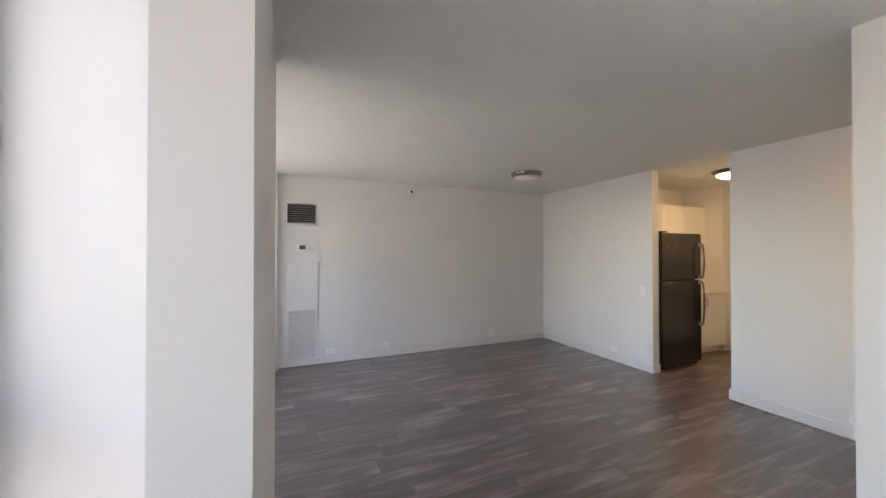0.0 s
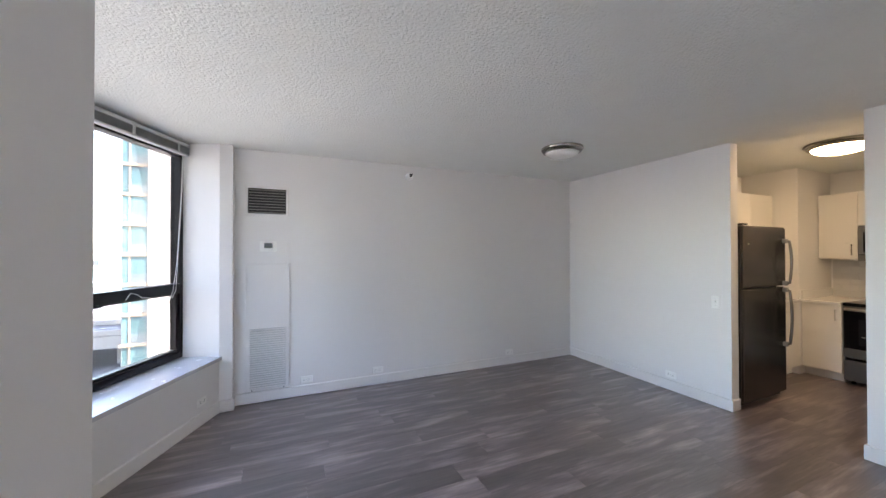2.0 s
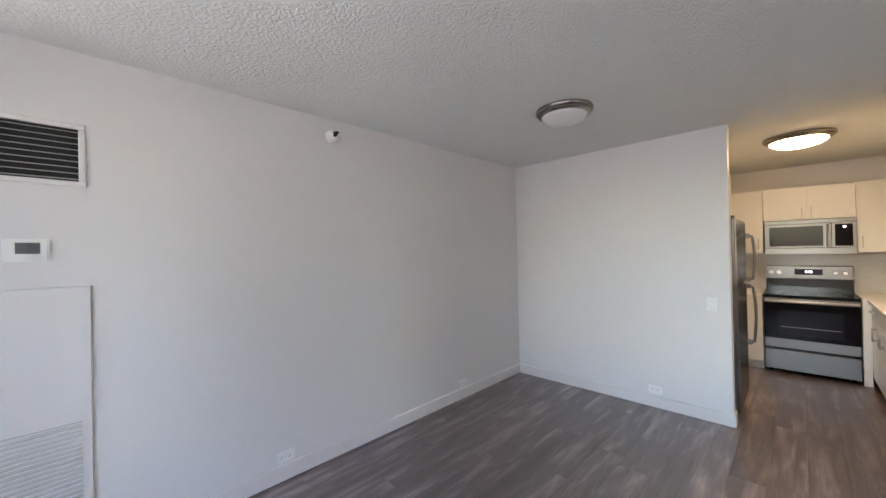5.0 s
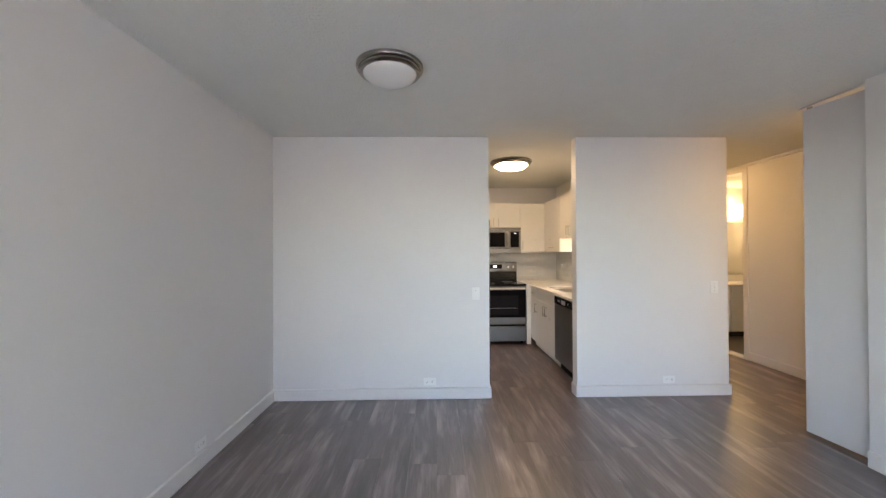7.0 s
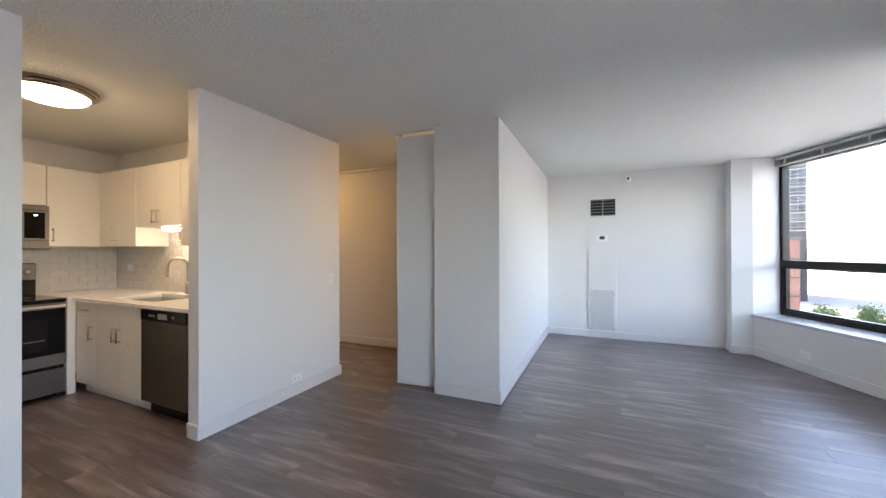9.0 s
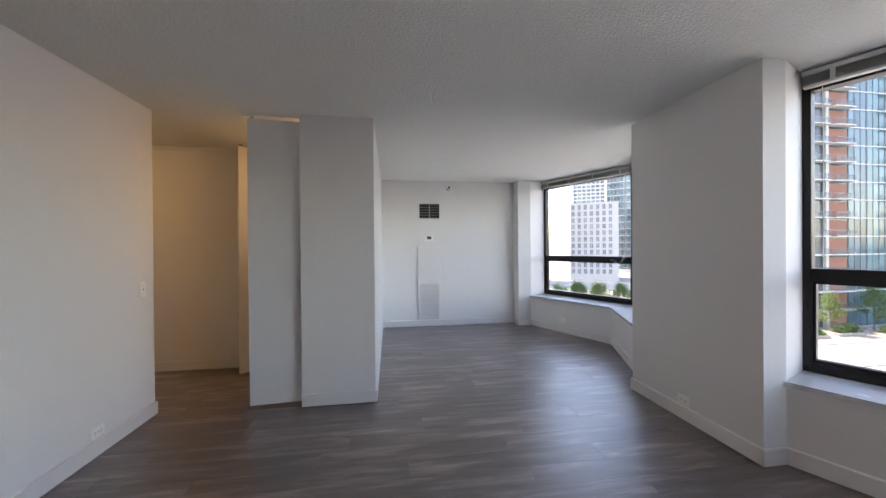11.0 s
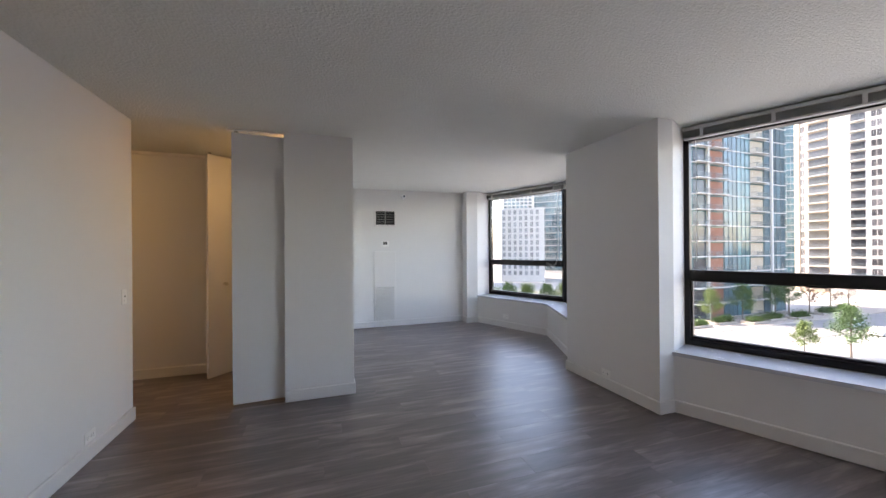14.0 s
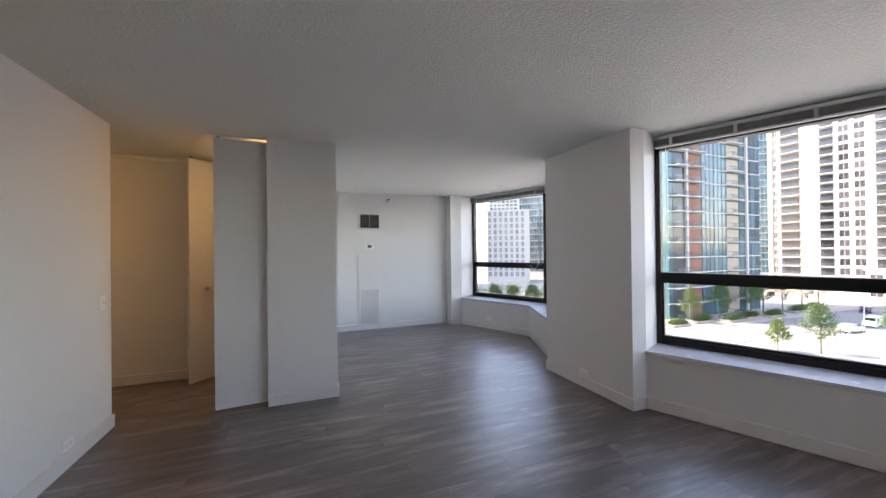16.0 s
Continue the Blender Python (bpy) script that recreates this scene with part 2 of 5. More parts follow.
structure("wall_north", box(0.645, EAST, NORTH, NORTH + 0.15, 0, H), PAINT, "plain off-white painted wall with vents", "wall")
structure("wall_south", box(0.755, COLX + 0.12, SOUTH - 0.15, SOUTH, 0, H), PAINT, "plain off-white painted wall with vents", "wall")
structure("wall_east_dining", box(EAST, EAST + WALL, KY1, NORTH + 0.15, 0, H), PAINT, "off-white partition wall beside the kitchen opening", "wall")
structure("wall_east_middle", box(EAST, EAST + WALL, HALL_N, KY0, 0, H), PAINT, "off-white partition wall between kitchen and hallway", "wall")
structure("wall_column", prism([(COLX, SOUTH), (COLX + 0.12, SOUTH), (COLX + 0.12, 1.84), (3.635, 1.84), (3.635, COLY), (COLX, COLY)], 0, H), PAINT, "off-white wall ending in a broad column", "wall")
structure("wall_pier", prism([(0.689, PIER_S - 0.012), (PIERX, PIER_N), (BAYX, PIER_N), (0.24, PIER_N - 0.135), (0.12, PIER_N - 0.20), (0.12, PIER_S + 0.20), (0.22, PIER_S + 0.135), (0.505, PIER_S + 0.004)], 0, H), PAINT, "off-white pier between two window bays", "wall")
structure("wall_pillar_north", prism([(0.645, N1), (0.645, NORTH + 0.15), (0.15, NORTH + 0.15), (0.15, N1 + 0.19), (0.24, N1 + 0.135), (BAYX, N1)], 0, H), PAINT, "narrow off-white corner pillar beside the window", "wall")
structure("wall_pillar_south", prism([(0.755, SOUTH - 0.15), (0.755, S0), (BAYX, S0), (0.24, S0 - 0.135), (0.15, S0 - 0.19), (0.15, SOUTH - 0.15)], 0, H), PAINT, "narrow off-white corner pillar beside the window", "wall")


def bay_plan(y0, y1, ax, ay, a, b):
    """A strip that follows the bay, from a metres inside its wall line to b metres outside."""
    e = 0.135 * b / SINK
    return [(BAYX - b + 0.06 * b / SINK, y0 - e), (BAYX + a, y0), (ax + a, ay), (BAYX + a, y1), (BAYX - b + 0.06 * b / SINK, y1 + e), (ax - b, ay)]


SILLZ = 0.505
for tag, y0, y1, ax, ay in (("south", S0, S1, SAX, SAY), ("north", N0, N1, NAX, NAY)):
    structure("wall_bay_" + tag, prism(bay_plan(y0, y1, ax, ay, 0, 0.56), -0.25, SILLZ - 0.03), PAINT, "low off-white wall under the bay window", "wall")
    structure("sill_" + tag, prism(bay_plan(y0, y1, ax, ay, 0.022, 0.52), SILLZ - 0.03, SILLZ), SILL, "pale grey stone window sill following the bay", "window sill")


# ---- windows ----
def window_half(name, p0, p1):
    """One flat half of a bay: dark frame, transom bar, fixed pane above, hinged sash below."""
    p0, p1 = Vector(p0), Vector(p1)
    d = p1 - p0
    w = d.length
    m = pose(p0.x, p0.y, 0, 0, 0, math.degrees(math.atan2(d.y, d.x)))
    win = tagged(empty(name, m), "large fixed window in a dark bronze aluminium frame over a hinged lower sash", "window", kind="structure")
    z0, z1, zt = SILLZ + 0.002, H - 0.003, 1.133
    f = 0.042
    for nm, b in (("frame_jamb", (0, f, 0, 0.09, z0, z1)), ("frame_jamb", (w - f, w, 0, 0.09, z0, z1)), ("frame_bottom", (f, w - f, 0, 0.09, z0, z0 + 0.055)),
                  ("frame_top", (f, w - f, 0, 0.09, z1 - 0.128, z1)), ("transom", (f, w - f, -0.012, 0.09, zt - 0.045, zt + 0.040))):
        part(nm, box(*b, bevel=0.004), BRONZE, win)
    sash = part("sash", box(f, w - f, 0.018, 0.07, z0 + 0.055, z0 + 0.078, 0.003), BRONZE, win, "dark hinged sash")
    for b in ((f, w - f, 0.018, 0.07, zt - 0.060, zt - 0.045), (f, f + 0.018, 0.018, 0.07, z0 + 0.078, zt - 0.060), (w - f - 0.018, w - f, 0.018, 0.07, z0 + 0.078, zt - 0.060)):
        part("sash_rail", box(*b, bevel=0.003), BRONZE, sash)
    for b in ((f, w - f, 0.04, 0.046, zt + 0.040, z1 - 0.128), (f + 0.018, w - f - 0.018, 0.042, 0.048, z0 + 0.078, zt - 0.060)):
        p = part("pane", box(*b), GLASS, win, "clear glass pane")
        p.visible_shadow = False
    # a latch on the sash
    part("latch", box(w * 0.5 - 0.05, w * 0.5 + 0.05, -0.01, 0.018, zt - 0.064, zt - 0.046, 0.004), BRONZE, win)
    return win, m, w


def blind(m, w):
    """A venetian blind drawn up under the ceiling: headrail, stack of slats, bottom rail, tapes and cords."""
    b = tagged(empty("venetian_blind", m), "grey aluminium venetian blind drawn fully up", "blind", group="window blinds")
    part("headrail", box(0.01, w - 0.01, -0.065, -0.015, H - 0.045, H - 0.016, 0.003), BLINDTAPE, b)
    for k in range(13):
        part("slat", box(0.015, w - 0.015, -0.066 + 0.006 * (k % 2), -0.016 + 0.002 * (k % 2), H - 0.050 - 0.0045 * k - 0.002, H - 0.050 - 0.0045 * k), BLIND, b)
    part("bottom_rail", box(0.015, w - 0.015, -0.064, -0.016, H - 0.122, H - 0.107, 0.004), BLINDTAPE, b)
    for k in range(4):
        x = 0.15 + (w - 0.30) * k / 3
        part("tape", box(x - 0.012, x + 0.012, -0.070, -0.067, H - 0.120, H - 0.03), BLINDTAPE, b)
    return b


windows = []
for tag, y0, y1, ax, ay in (("south", S0, S1, SAX, SAY), ("north", N0, N1, NAX, NAY)):
    for q0, q1, nm in (((BAYX - SINK, y0), (ax - SINK, ay), "a"), ((ax - SINK, ay), (BAYX - SINK, y1), "b")):
        q0, q1 = Vector(q0), Vector(q1)
        u = (q1 - q0).normalized()
        q0, q1 = (q0 - u * 0.148, q1 - u * 0.03) if nm == "a" else (q0 + u * 0.03, q1 + u * 0.148)
        win, m, w = window_half("window_" + str(len(windows) + 1), q0, q1)
        windows.append((win, m, w))
        blind(m, w)
    post = structure("window_post_" + tag, box(ax - SINK - 0.09, ax - SINK + 0.04, ay - 0.045, ay + 0.045, SILLZ + 0.002, H - 0.003, 0.01), BRONZE, "dark bronze post where the two windows meet", "window post")

# ---- rooms beyond the living room ----
structure("wall_kitchen_north", box(EAST + WALL, KE + 0.1, KN, KN + 0.1, 0, H), PAINT, "plain off-white kitchen wall", "wall")
structure("wall_kitchen_east", box(KE, KE + 0.1, KS, KN, 0, H), PAINT, "off-white kitchen wall behind the range", "wall")
structure("wall_kitchen_south", box(EAST + WALL, KE + 0.1, KS - 0.1, KS, 0, H), PAINT, "off-white kitchen wall behind the sink", "wall")
structure("wall_chase", box(6.65, KE, 4.46, KN, 0, H), PAINT, "off-white boxed-out chase in the kitchen corner", "wall")
structure("wall_hall_north", box(EAST + WALL, 7.5, HALL_N, HALL_N + 0.1, 0, H), PAINT, "plain off-white hallway wall", "wall")
structure("wall_hall_south", prism([(4.1, HALL_S - 0.1), (5.82, HALL_S - 0.1), (5.82, HALL_S), (4.1, HALL_S)], 0, H), PAINT, "plain off-white hallway wall", "wall")
structure("wall_over_bath_door", box(5.82, 6.75, HALL_S - 0.1, HALL_S, 2.38, H), PAINT, "off-white wall over the bathroom doorway", "wall")
structure("wall_hall_end", box(6.75, 7.5, HALL_S - 0.1, HALL_S, 0, H), PAINT, "plain off-white hallway wall", "wall")
structure("wall_hall_east", box(7.5, 7.6, -1.0, KS - 0.1, 0, H), PAINT, "plain off-white hallway wall", "wall")
structure("wall_bath_south", box(4.0, 7.5, -1.0, -0.9, 0, H), PAINT, "plain off-white bathroom wall", "wall")
structure("wall_bath_west", box(4.0, 4.1, -0.9, 1.05, 0, H), PAINT, "plain off-white closet wall", "wall")
structure("wall_closet_back", box(COLX + 0.12, 4.0, 1.0, 1.1, 0, H), PAINT, "plain off-white closet wall", "wall")

# ---- baseboards ----
BH, BT = 0.108, 0.014


def baseboard(name, x0, y0, x1, y1):
    """A flat skirting with a softened top edge along a wall; the room lies to the left of its run."""
    d = Vector((x1 - x0, y1 - y0))
    w = d.length
    bm = bmesh.new()
    ends = []
    for x in (0, w):
        ends.append([bm.verts.new((x, y, z)) for y, z in ((0, 0.007), (BT, 0.007), (BT, BH - 0.006), (BT - 0.006, BH), (0, BH))])
    a, b = ends
    for i in range(5):
        bm.faces.new((a[i], a[(i + 1) % 5], b[(i + 1) % 5], b[i]))
    bm.faces.new(a[::-1]), bm.faces.new(b)
    bmesh.ops.recalc_face_normals(bm, faces=bm.faces[:])
    ob = structure(name, bm, TRIM, "flat white-painted wooden baseboard along the wall", "baseboard")
    ob.matrix_world = pose(x0, y0, 0.0, 0, 0, math.degrees(math.atan2(d.y, d.x)))
    return ob


RUNS = [(EAST, NORTH, 0.645, NORTH), (0.645, NORTH, 0.645, N1), (0.645 + BT, N1, BAYX, N1), (BAYX, N1, NAX, NAY), (NAX, NAY, BAYX, N0), (BAYX, N0, PIERX + BT, N0),
        (PIERX, PIER_N, 0.689, PIER_S - 0.012), (0.689 + BT, S1 - 0.012, 0.505, S1 + 0.004), (BAYX, S1, SAX, SAY), (SAX, SAY, BAYX, S0), (BAYX, S0, 0.755 + BT, S0), (0.755, S0, 0.755, SOUTH),
        (0.755, SOUTH, COLX, SOUTH), (COLX, SOUTH, COLX, COLY), (COLX - BT, COLY, 3.635, COLY), (EAST, KY1, EAST, NORTH), (EAST, HALL_N, EAST, KY0),
        (EAST + WALL, KY1, EAST - BT, KY1), (EAST - BT, KY0, EAST + WALL, KY0), (5.80, HALL_S, 4.1, HALL_S), (EAST - BT, HALL_N, EAST, HALL_N),
        (6.65, KN - 0.5, 6.65, 4.446), (6.636, 4.46, 6.72, 4.46)]
ROOM = Vector((2.2, 3.6))
for i, (x0, y0, x1, y1) in enumerate(RUNS):
    # pick the direction in which the open side of the wall is on the left
    left = Vector((-(y1 - y0), x1 - x0)).normalized()
    mid = Vector(((x0 + x1) / 2, (y0 + y1) / 2))
    centre = {17: Vector((4.8, 3.7)), 18: Vector((4.8, 3.7)), 19: Vector((5, 1.4)), 11: Vector((2, 0)), 10: Vector((0.7, 0.5)), 9: Vector((2, 0.6)), 8: Vector((2, 0.7)), 7: Vector((0.7, 0.5)),
              2: Vector((0.6, 4.5)), 5: Vector((0.6, 4.5)), 13: Vector((2, 0.5)), 14: Vector((3.3, 4)), 20: Vector((4.8, 1)), 1: Vector((2, 6.1)), 21: Vector((5.9, 4.3)), 22: Vector((6.7, 4))}.get(i, ROOM)
    if left.dot(centre - mid) < 0:
        x0, y0, x1, y1 = x1, y1, x0, y0
    baseboard("baseboard_" + str(i + 1), x0, y0, x1, y1)


# ---- small wall fittings ----
def face_pose(x, y, z, facing):
    """Origin on a wall; local x runs along the wall, local -y points into the room."""
    return pose(x, y, z, 0, 0, {"south": 0, "north": 180, "west": -90, "east": 90}.get(facing, facing))


def outlet():
    """A duplex outlet lying on its side over the baseboard."""
    e = tagged(empty("wall_outlet"), "white plastic duplex outlet plate just above the baseboard", "outlet", group="wall outlets")
    part("cover_plate", box(-0.058, 0.058, -0.006, 0, -0.036, 0.036, 0.003), PLASTIC, e)
    for sx in (-0.024, 0.024):
        r = part("receptacle", box(sx - 0.017, sx + 0.017, -0.009, -0.006, -0.014, 0.014, 0.003), PLASTIC, e)
        for dz in (-0.006, 0.006):
            part("slot", box(sx - 0.006, sx + 0.004, -0.0096, -0.009, dz - 0.0012, dz + 0.0012), DARK, r)
    part("screw", lathe([(0, 0), (0.003, 0), (0.003, 0.0015), (0, 0.002)], 8, pose(0, -0.006, 0, 90)), NICKEL, e)
    return e


def switch():
    e = tagged(empty("light_switch"), "white plastic toggle light switch plate", "light switch", group="light switches")
    part("cover_plate", box(-0.036, 0.036, -0.006, 0, -0.058, 0.058, 0.003), PLASTIC, e)
    part("toggle", box(-0.005, 0.005, -0.018, -0.006, -0.004, 0.012, 0.002), PLASTIC, e)
    for dz in (-0.03, 0.03):
        part("screw", lathe([(0, 0), (0.003, 0), (0.003, 0.0015), (0, 0.002)], 8, pose(0, -0.006, dz, 90)), NICKEL, e)
    return e


first = outlet()
slopeN1 = math.degrees(math.atan2(NAY - N1, NAX - BAYX))
slopeS0 = math.degrees(math.atan2(SAY - S0, SAX - BAYX))
SPOTS = [face_pose(1.288, NORTH, 0.158, "south"), face_pose(2.022, NORTH, 0.155, "south"), face_pose(3.745, NORTH, 0.154, "south"), face_pose(EAST, 4.756, 0.165, "west"),
         face_pose(EAST, 2.507, 0.157, "west"), face_pose(PIERX, 2.70, 0.155, "east"), pose(0.444, 5.877, 0.20, 0, 0, slopeN1 + 180), pose(0.278, -0.072, 0.19, 0, 0, slopeS0)]
first.matrix_world = SPOTS[0]
for m in SPOTS[1:]:
    copy_thing(first, m)
sw = switch()
sw.matrix_world = face_pose(EAST, 4.325, 0.976, "west")
copy_thing(sw, face_pose(EAST, 2.066, 1.02, "west"))


def supply_vent(m, rows=9, divided=False):
    """A framed supply grille: horizontal louvres over a dark sheet coloured as duct shade."""
    e = tagged(empty("air_vent", m), "white-framed wall air vent with dark horizontal louvres", "air vent", group="wall air vents")
    w, h = 0.192, 0.146
    part("backing", box(-w + 0.02, w - 0.02, -0.003, -0.001, -h + 0.02, h - 0.02), DARK, e)
    for b in ((-w, w, -0.014, 0, h - 0.024, h), (-w, w, -0.014, 0, -h, -h + 0.024), (-w, -w + 0.024, -0.014, 0, -h + 0.024, h - 0.024), (w - 0.024, w, -0.014, 0, -h + 0.024, h - 0.024)):
        part("frame_bar", box(*b, bevel=0.003), TRIM, e)
    for k in range(rows):
        z = -h + 0.036 + k * (2 * h - 0.072) / (rows - 1)
        s = box(-w + 0.024, w - 0.024, -0.012, -0.003, -0.0018, 0.0018)
        s.transform(pose(0, 0, 0, 18))
        s.transform(pose(0, 0, z))
        part("louvre", s, LOUVRE, e)
    if divided:
        part("divider", box(-0.005, 0.005, -0.0135, -0.002, -h + 0.024, h - 0.024, 0.001), LOUVRE, e)
    return e


LOUVRE = material("louvre_grey", (0.40, 0.40, 0.39), 0.5, 0.2)


def access_panel(m):
    """A tall painted panel with a return-air grille in its lower half."""
    e = tagged(empty("return_air_panel", m), "tall white painted access panel with a slatted return-air grille below", "access panel", group="return air panels")
    w = 0.193
    part("panel", box(-w, w, -0.022, 0, 0.115, 1.338, 0.003), TRIM, e)
    # flat sheet; its grey puts the shade between the slats into colour
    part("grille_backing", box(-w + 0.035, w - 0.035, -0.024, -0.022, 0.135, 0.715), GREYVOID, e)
    for k in range(27):
        z = 0.147 + k * 0.0213
        s = box(-w + 0.035, w - 0.035, -0.0015, 0.0015, -0.0085, 0.0085)
        s.transform(pose(0, -0.0275, z, 28))
        part("slat", s, TRIM, e)
    for sx in (-0.14, 0.14):
        part("screw", lathe([(0, 0), (0.006, 0), (0.005, 0.002), (0, 0.003)], 10, pose(sx, -0.022, 0.125, 90)), DARK, e)
    return e


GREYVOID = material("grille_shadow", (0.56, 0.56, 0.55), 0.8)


def thermostat(m):
    e = tagged(empty("thermostat", m), "small white thermostat with a grey display", "thermostat", group="thermostats")
    part("wall_plate", box(-0.075, 0.075, -0.006, 0, -0.05, 0.05, 0.006, segments=2), PLASTIC, e)
    case = part("case", box(-0.062, 0.062, -0.032, -0.006, -0.038, 0.046, 0.008, segments=2), PLASTIC, e)
    part("display", box(-0.036, 0.036, -0.0335, -0.032, -0.016, 0.032), SCREEN, case, "grey lcd display")
    return e


def sprinkler(m):
    """A sidewall sprinkler: white cup on the wall, short dark nozzle with a plate."""
    e = tagged(empty("sprinkler", m), "white sidewall fire sprinkler with a dark deflector", "sprinkler", group="sprinklers")
    part("escutcheon", lathe([(0, 0), (0.044, 0), (0.043, 0.02), (0.036, 0.045), (0.024, 0.056), (0, 0.058)], 24, pose(0, 0, 0, 90)), PLASTIC, e, smooth=True)
    part("nozzle", lathe([(0, 0.05), (0.013, 0.05), (0.013, 0.07), (0.008, 0.075), (0.008, 0.09), (0, 0.09)], 14, pose(0, 0, 0, 90)), DARK, e)
    part("deflector", box(-0.018, 0.018, -0.098, -0.062, 0.012, 0.016, 0.001), DARK, e)
    return e


supply_vent(face_pose(0.927, NORTH, 1.949, "south"))
supply_vent(face_pose(2.233, SOUTH, 1.935, "north"), 6, True)
access_panel(face_pose(0.937, NORTH, 0, "south"))
access_panel(face_pose(2.245, SOUTH, 0, "north"))
thermostat(face_pose(0.937, NORTH, 1.508, "south"))
thermostat(face_pose(2.243, SOUTH, 1.478, "north"))
sprinkler(face_pose(2.385, NORTH, 2.312, "south"))
sprinkler(face_pose(1.899, SOUTH, 2.325, "north"))


def flush_light(m, r, lit, label, glow=None):
    """A flush ceiling light: stepped nickel ring and a shallow opal bowl."""
    e = tagged(empty("ceiling_light", m), label, "ceiling light", group="flush ceiling lights")
    part("ring", lathe([(0, 0), (r, 0), (r, -0.018), (r * 0.985, -0.022), (r * 0.93, -0.026), (r * 0.93, -0.036), (r * 0.90, -0.042), (r * 0.80, -0.046), (r * 0.80, -0.02), (0, -0.02)], 56), RINGNICKEL, e, "brushed nickel ring", smooth=True)
    bowl = [(r * 0.80 * math.cos(radians(a)), -0.040 - 0.062 * math.sin(radians(a))) for a in range(0, 90, 10)] + [(0, -0.102)]
    part("bowl", lathe(bowl, 56), (glow or OPALLIT) if lit else OPAL, e, "glowing opal glass bowl" if lit else "unlit opal glass bowl", smooth=True)
    return e


flush_light(pose(3.505, 4.955, H), 0.192, False, "unlit flush ceiling light with nickel ring and opal bowl")
flush_light(pose(5.70, 3.79, H), 0.245, True, "lit flush ceiling light with nickel ring and opal bowl")
flush_light(pose(6.1, 1.38, H), 0.17, True, "lit flush ceiling light in the hallway", OPALHALL)
flush_light(pose(3.72, 1.47, H), 0.17, True, "lit flush ceiling light in the entry", OPALHALL)

# ---- hallway ----
def slab_door(name, label, p0, p1, z0, z1, knob=None):
    """A plain hung leaf from p0 to p1."""
    d = Vector(p1) - Vector(p0)
    m = pose(p0[0], p0[1], 0, 0, 0, math.degrees(math.atan2(d.y, d.x)))
    e = tagged(empty(name, m), label, "door", kind="structure")
    part("leaf", box(0, d.length, -0.0175, 0.0175, z0, z1, 0.002), DOORPAINT, e)
    if knob is not None:
        k = part("knob", lathe([(0, 0), (0.019, 0), (0.019, 0.004), (0.008, 0.006), (0.008, 0.022), (0.018, 0.03), (0.02, 0.038), (0.015, 0.046), (0, 0.048)], 20, pose(knob, -0.0175, 1.007, 90)), NICKEL, e, "small nickel knob", smooth=True)
    part("pivot", box(0.02, 0.05, -0.008, 0.008, z1, H - 0.012, 0.002), NICKEL, e)
    return e


slab_door("door_1", "plain white slab closet door hung from a ceiling track", (4.06, 1.925), (3.638, 1.886), 0.022, 2.408)
slab_door("door_2", "plain white slab closet door standing half open with a knob", (4.468, 1.085), (4.25, 0.845), 0.015, 2.405, knob=0.18)
structure("door_track_1", box(3.60, 4.10, 1.875, 1.93, H - 0.012, H - 0.0005, 0.002), TRIM, "slim white ceiling track for the closet door", "door track")
structure("door_track_2", box(4.10, 5.80, HALL_S + 0.001, HALL_S + 0.035, H - 0.03, H - 0.0005, 0.002), TRIM, "slim white ceiling track along the hallway", "door track")
structure("door_frame_bath_jamb", box(5.80, 5.87, HALL_S - 0.11, HALL_S + 0.012, 0, 2.42, 0.003), TRIM, "white-painted bathroom door frame", "door frame")
structure("door_frame_bath_head", box(5.87, 6.7, HALL_S - 0.11, HALL_S + 0.012, 2.35, 2.42, 0.003), TRIM, "white-painted bathroom door frame", "door frame")
structure("door_frame_bath_side", box(6.7, 6.77, HALL_S - 0.11, HALL_S + 0.012, 0, 2.42, 0.003), TRIM, "white-painted bathroom door frame", "door frame")
structure("threshold", box(5.87, 6.7, HALL_S - 0.11, HALL_S + 0.01, 0.0, 0.012, 0.003), QUARTZ, "white stone threshold at the bathroom door", "threshold")


def vanity():
    e = tagged(empty("bathroom_vanity", pose(7.5, 0, 0)), "white bathroom vanity cabinet with drawers and a white top", "vanity")
    part("carcass", box(-0.52, -0.002, -0.88, 0.55, 0.09, 0.80, 0.003), CABINET, e)
    part("plinth", box(-0.46, -0.01, -0.86, 0.53, 0, 0.09), DARK, e)
    for k, (y0, y1) in enumerate(((-0.87, -0.41), (-0.40, 0.06), (0.07, 0.54))):
        d = part("drawer_front", box(-0.54, -0.521, y0, y1, 0.60, 0.79, 0.003), CABINET, e)
        part("pull", tube([(-0.545, (y0 + y1) / 2 - 0.06, 0.70), (-0.57, (y0 + y1) / 2 - 0.06, 0.70), (-0.57, (y0 + y1) / 2 + 0.06, 0.70), (-0.545, (y0 + y1) / 2 + 0.06, 0.70)], 0.005), NICKEL, d)
        part("door", box(-0.54, -0.521, y0, y1, 0.10, 0.59, 0.003), CABINET, e)
    part("top", box(-0.56, -0.002, -0.89, 0.56, 0.80, 0.835, 0.006), QUARTZ, e, "white stone top")
    return e


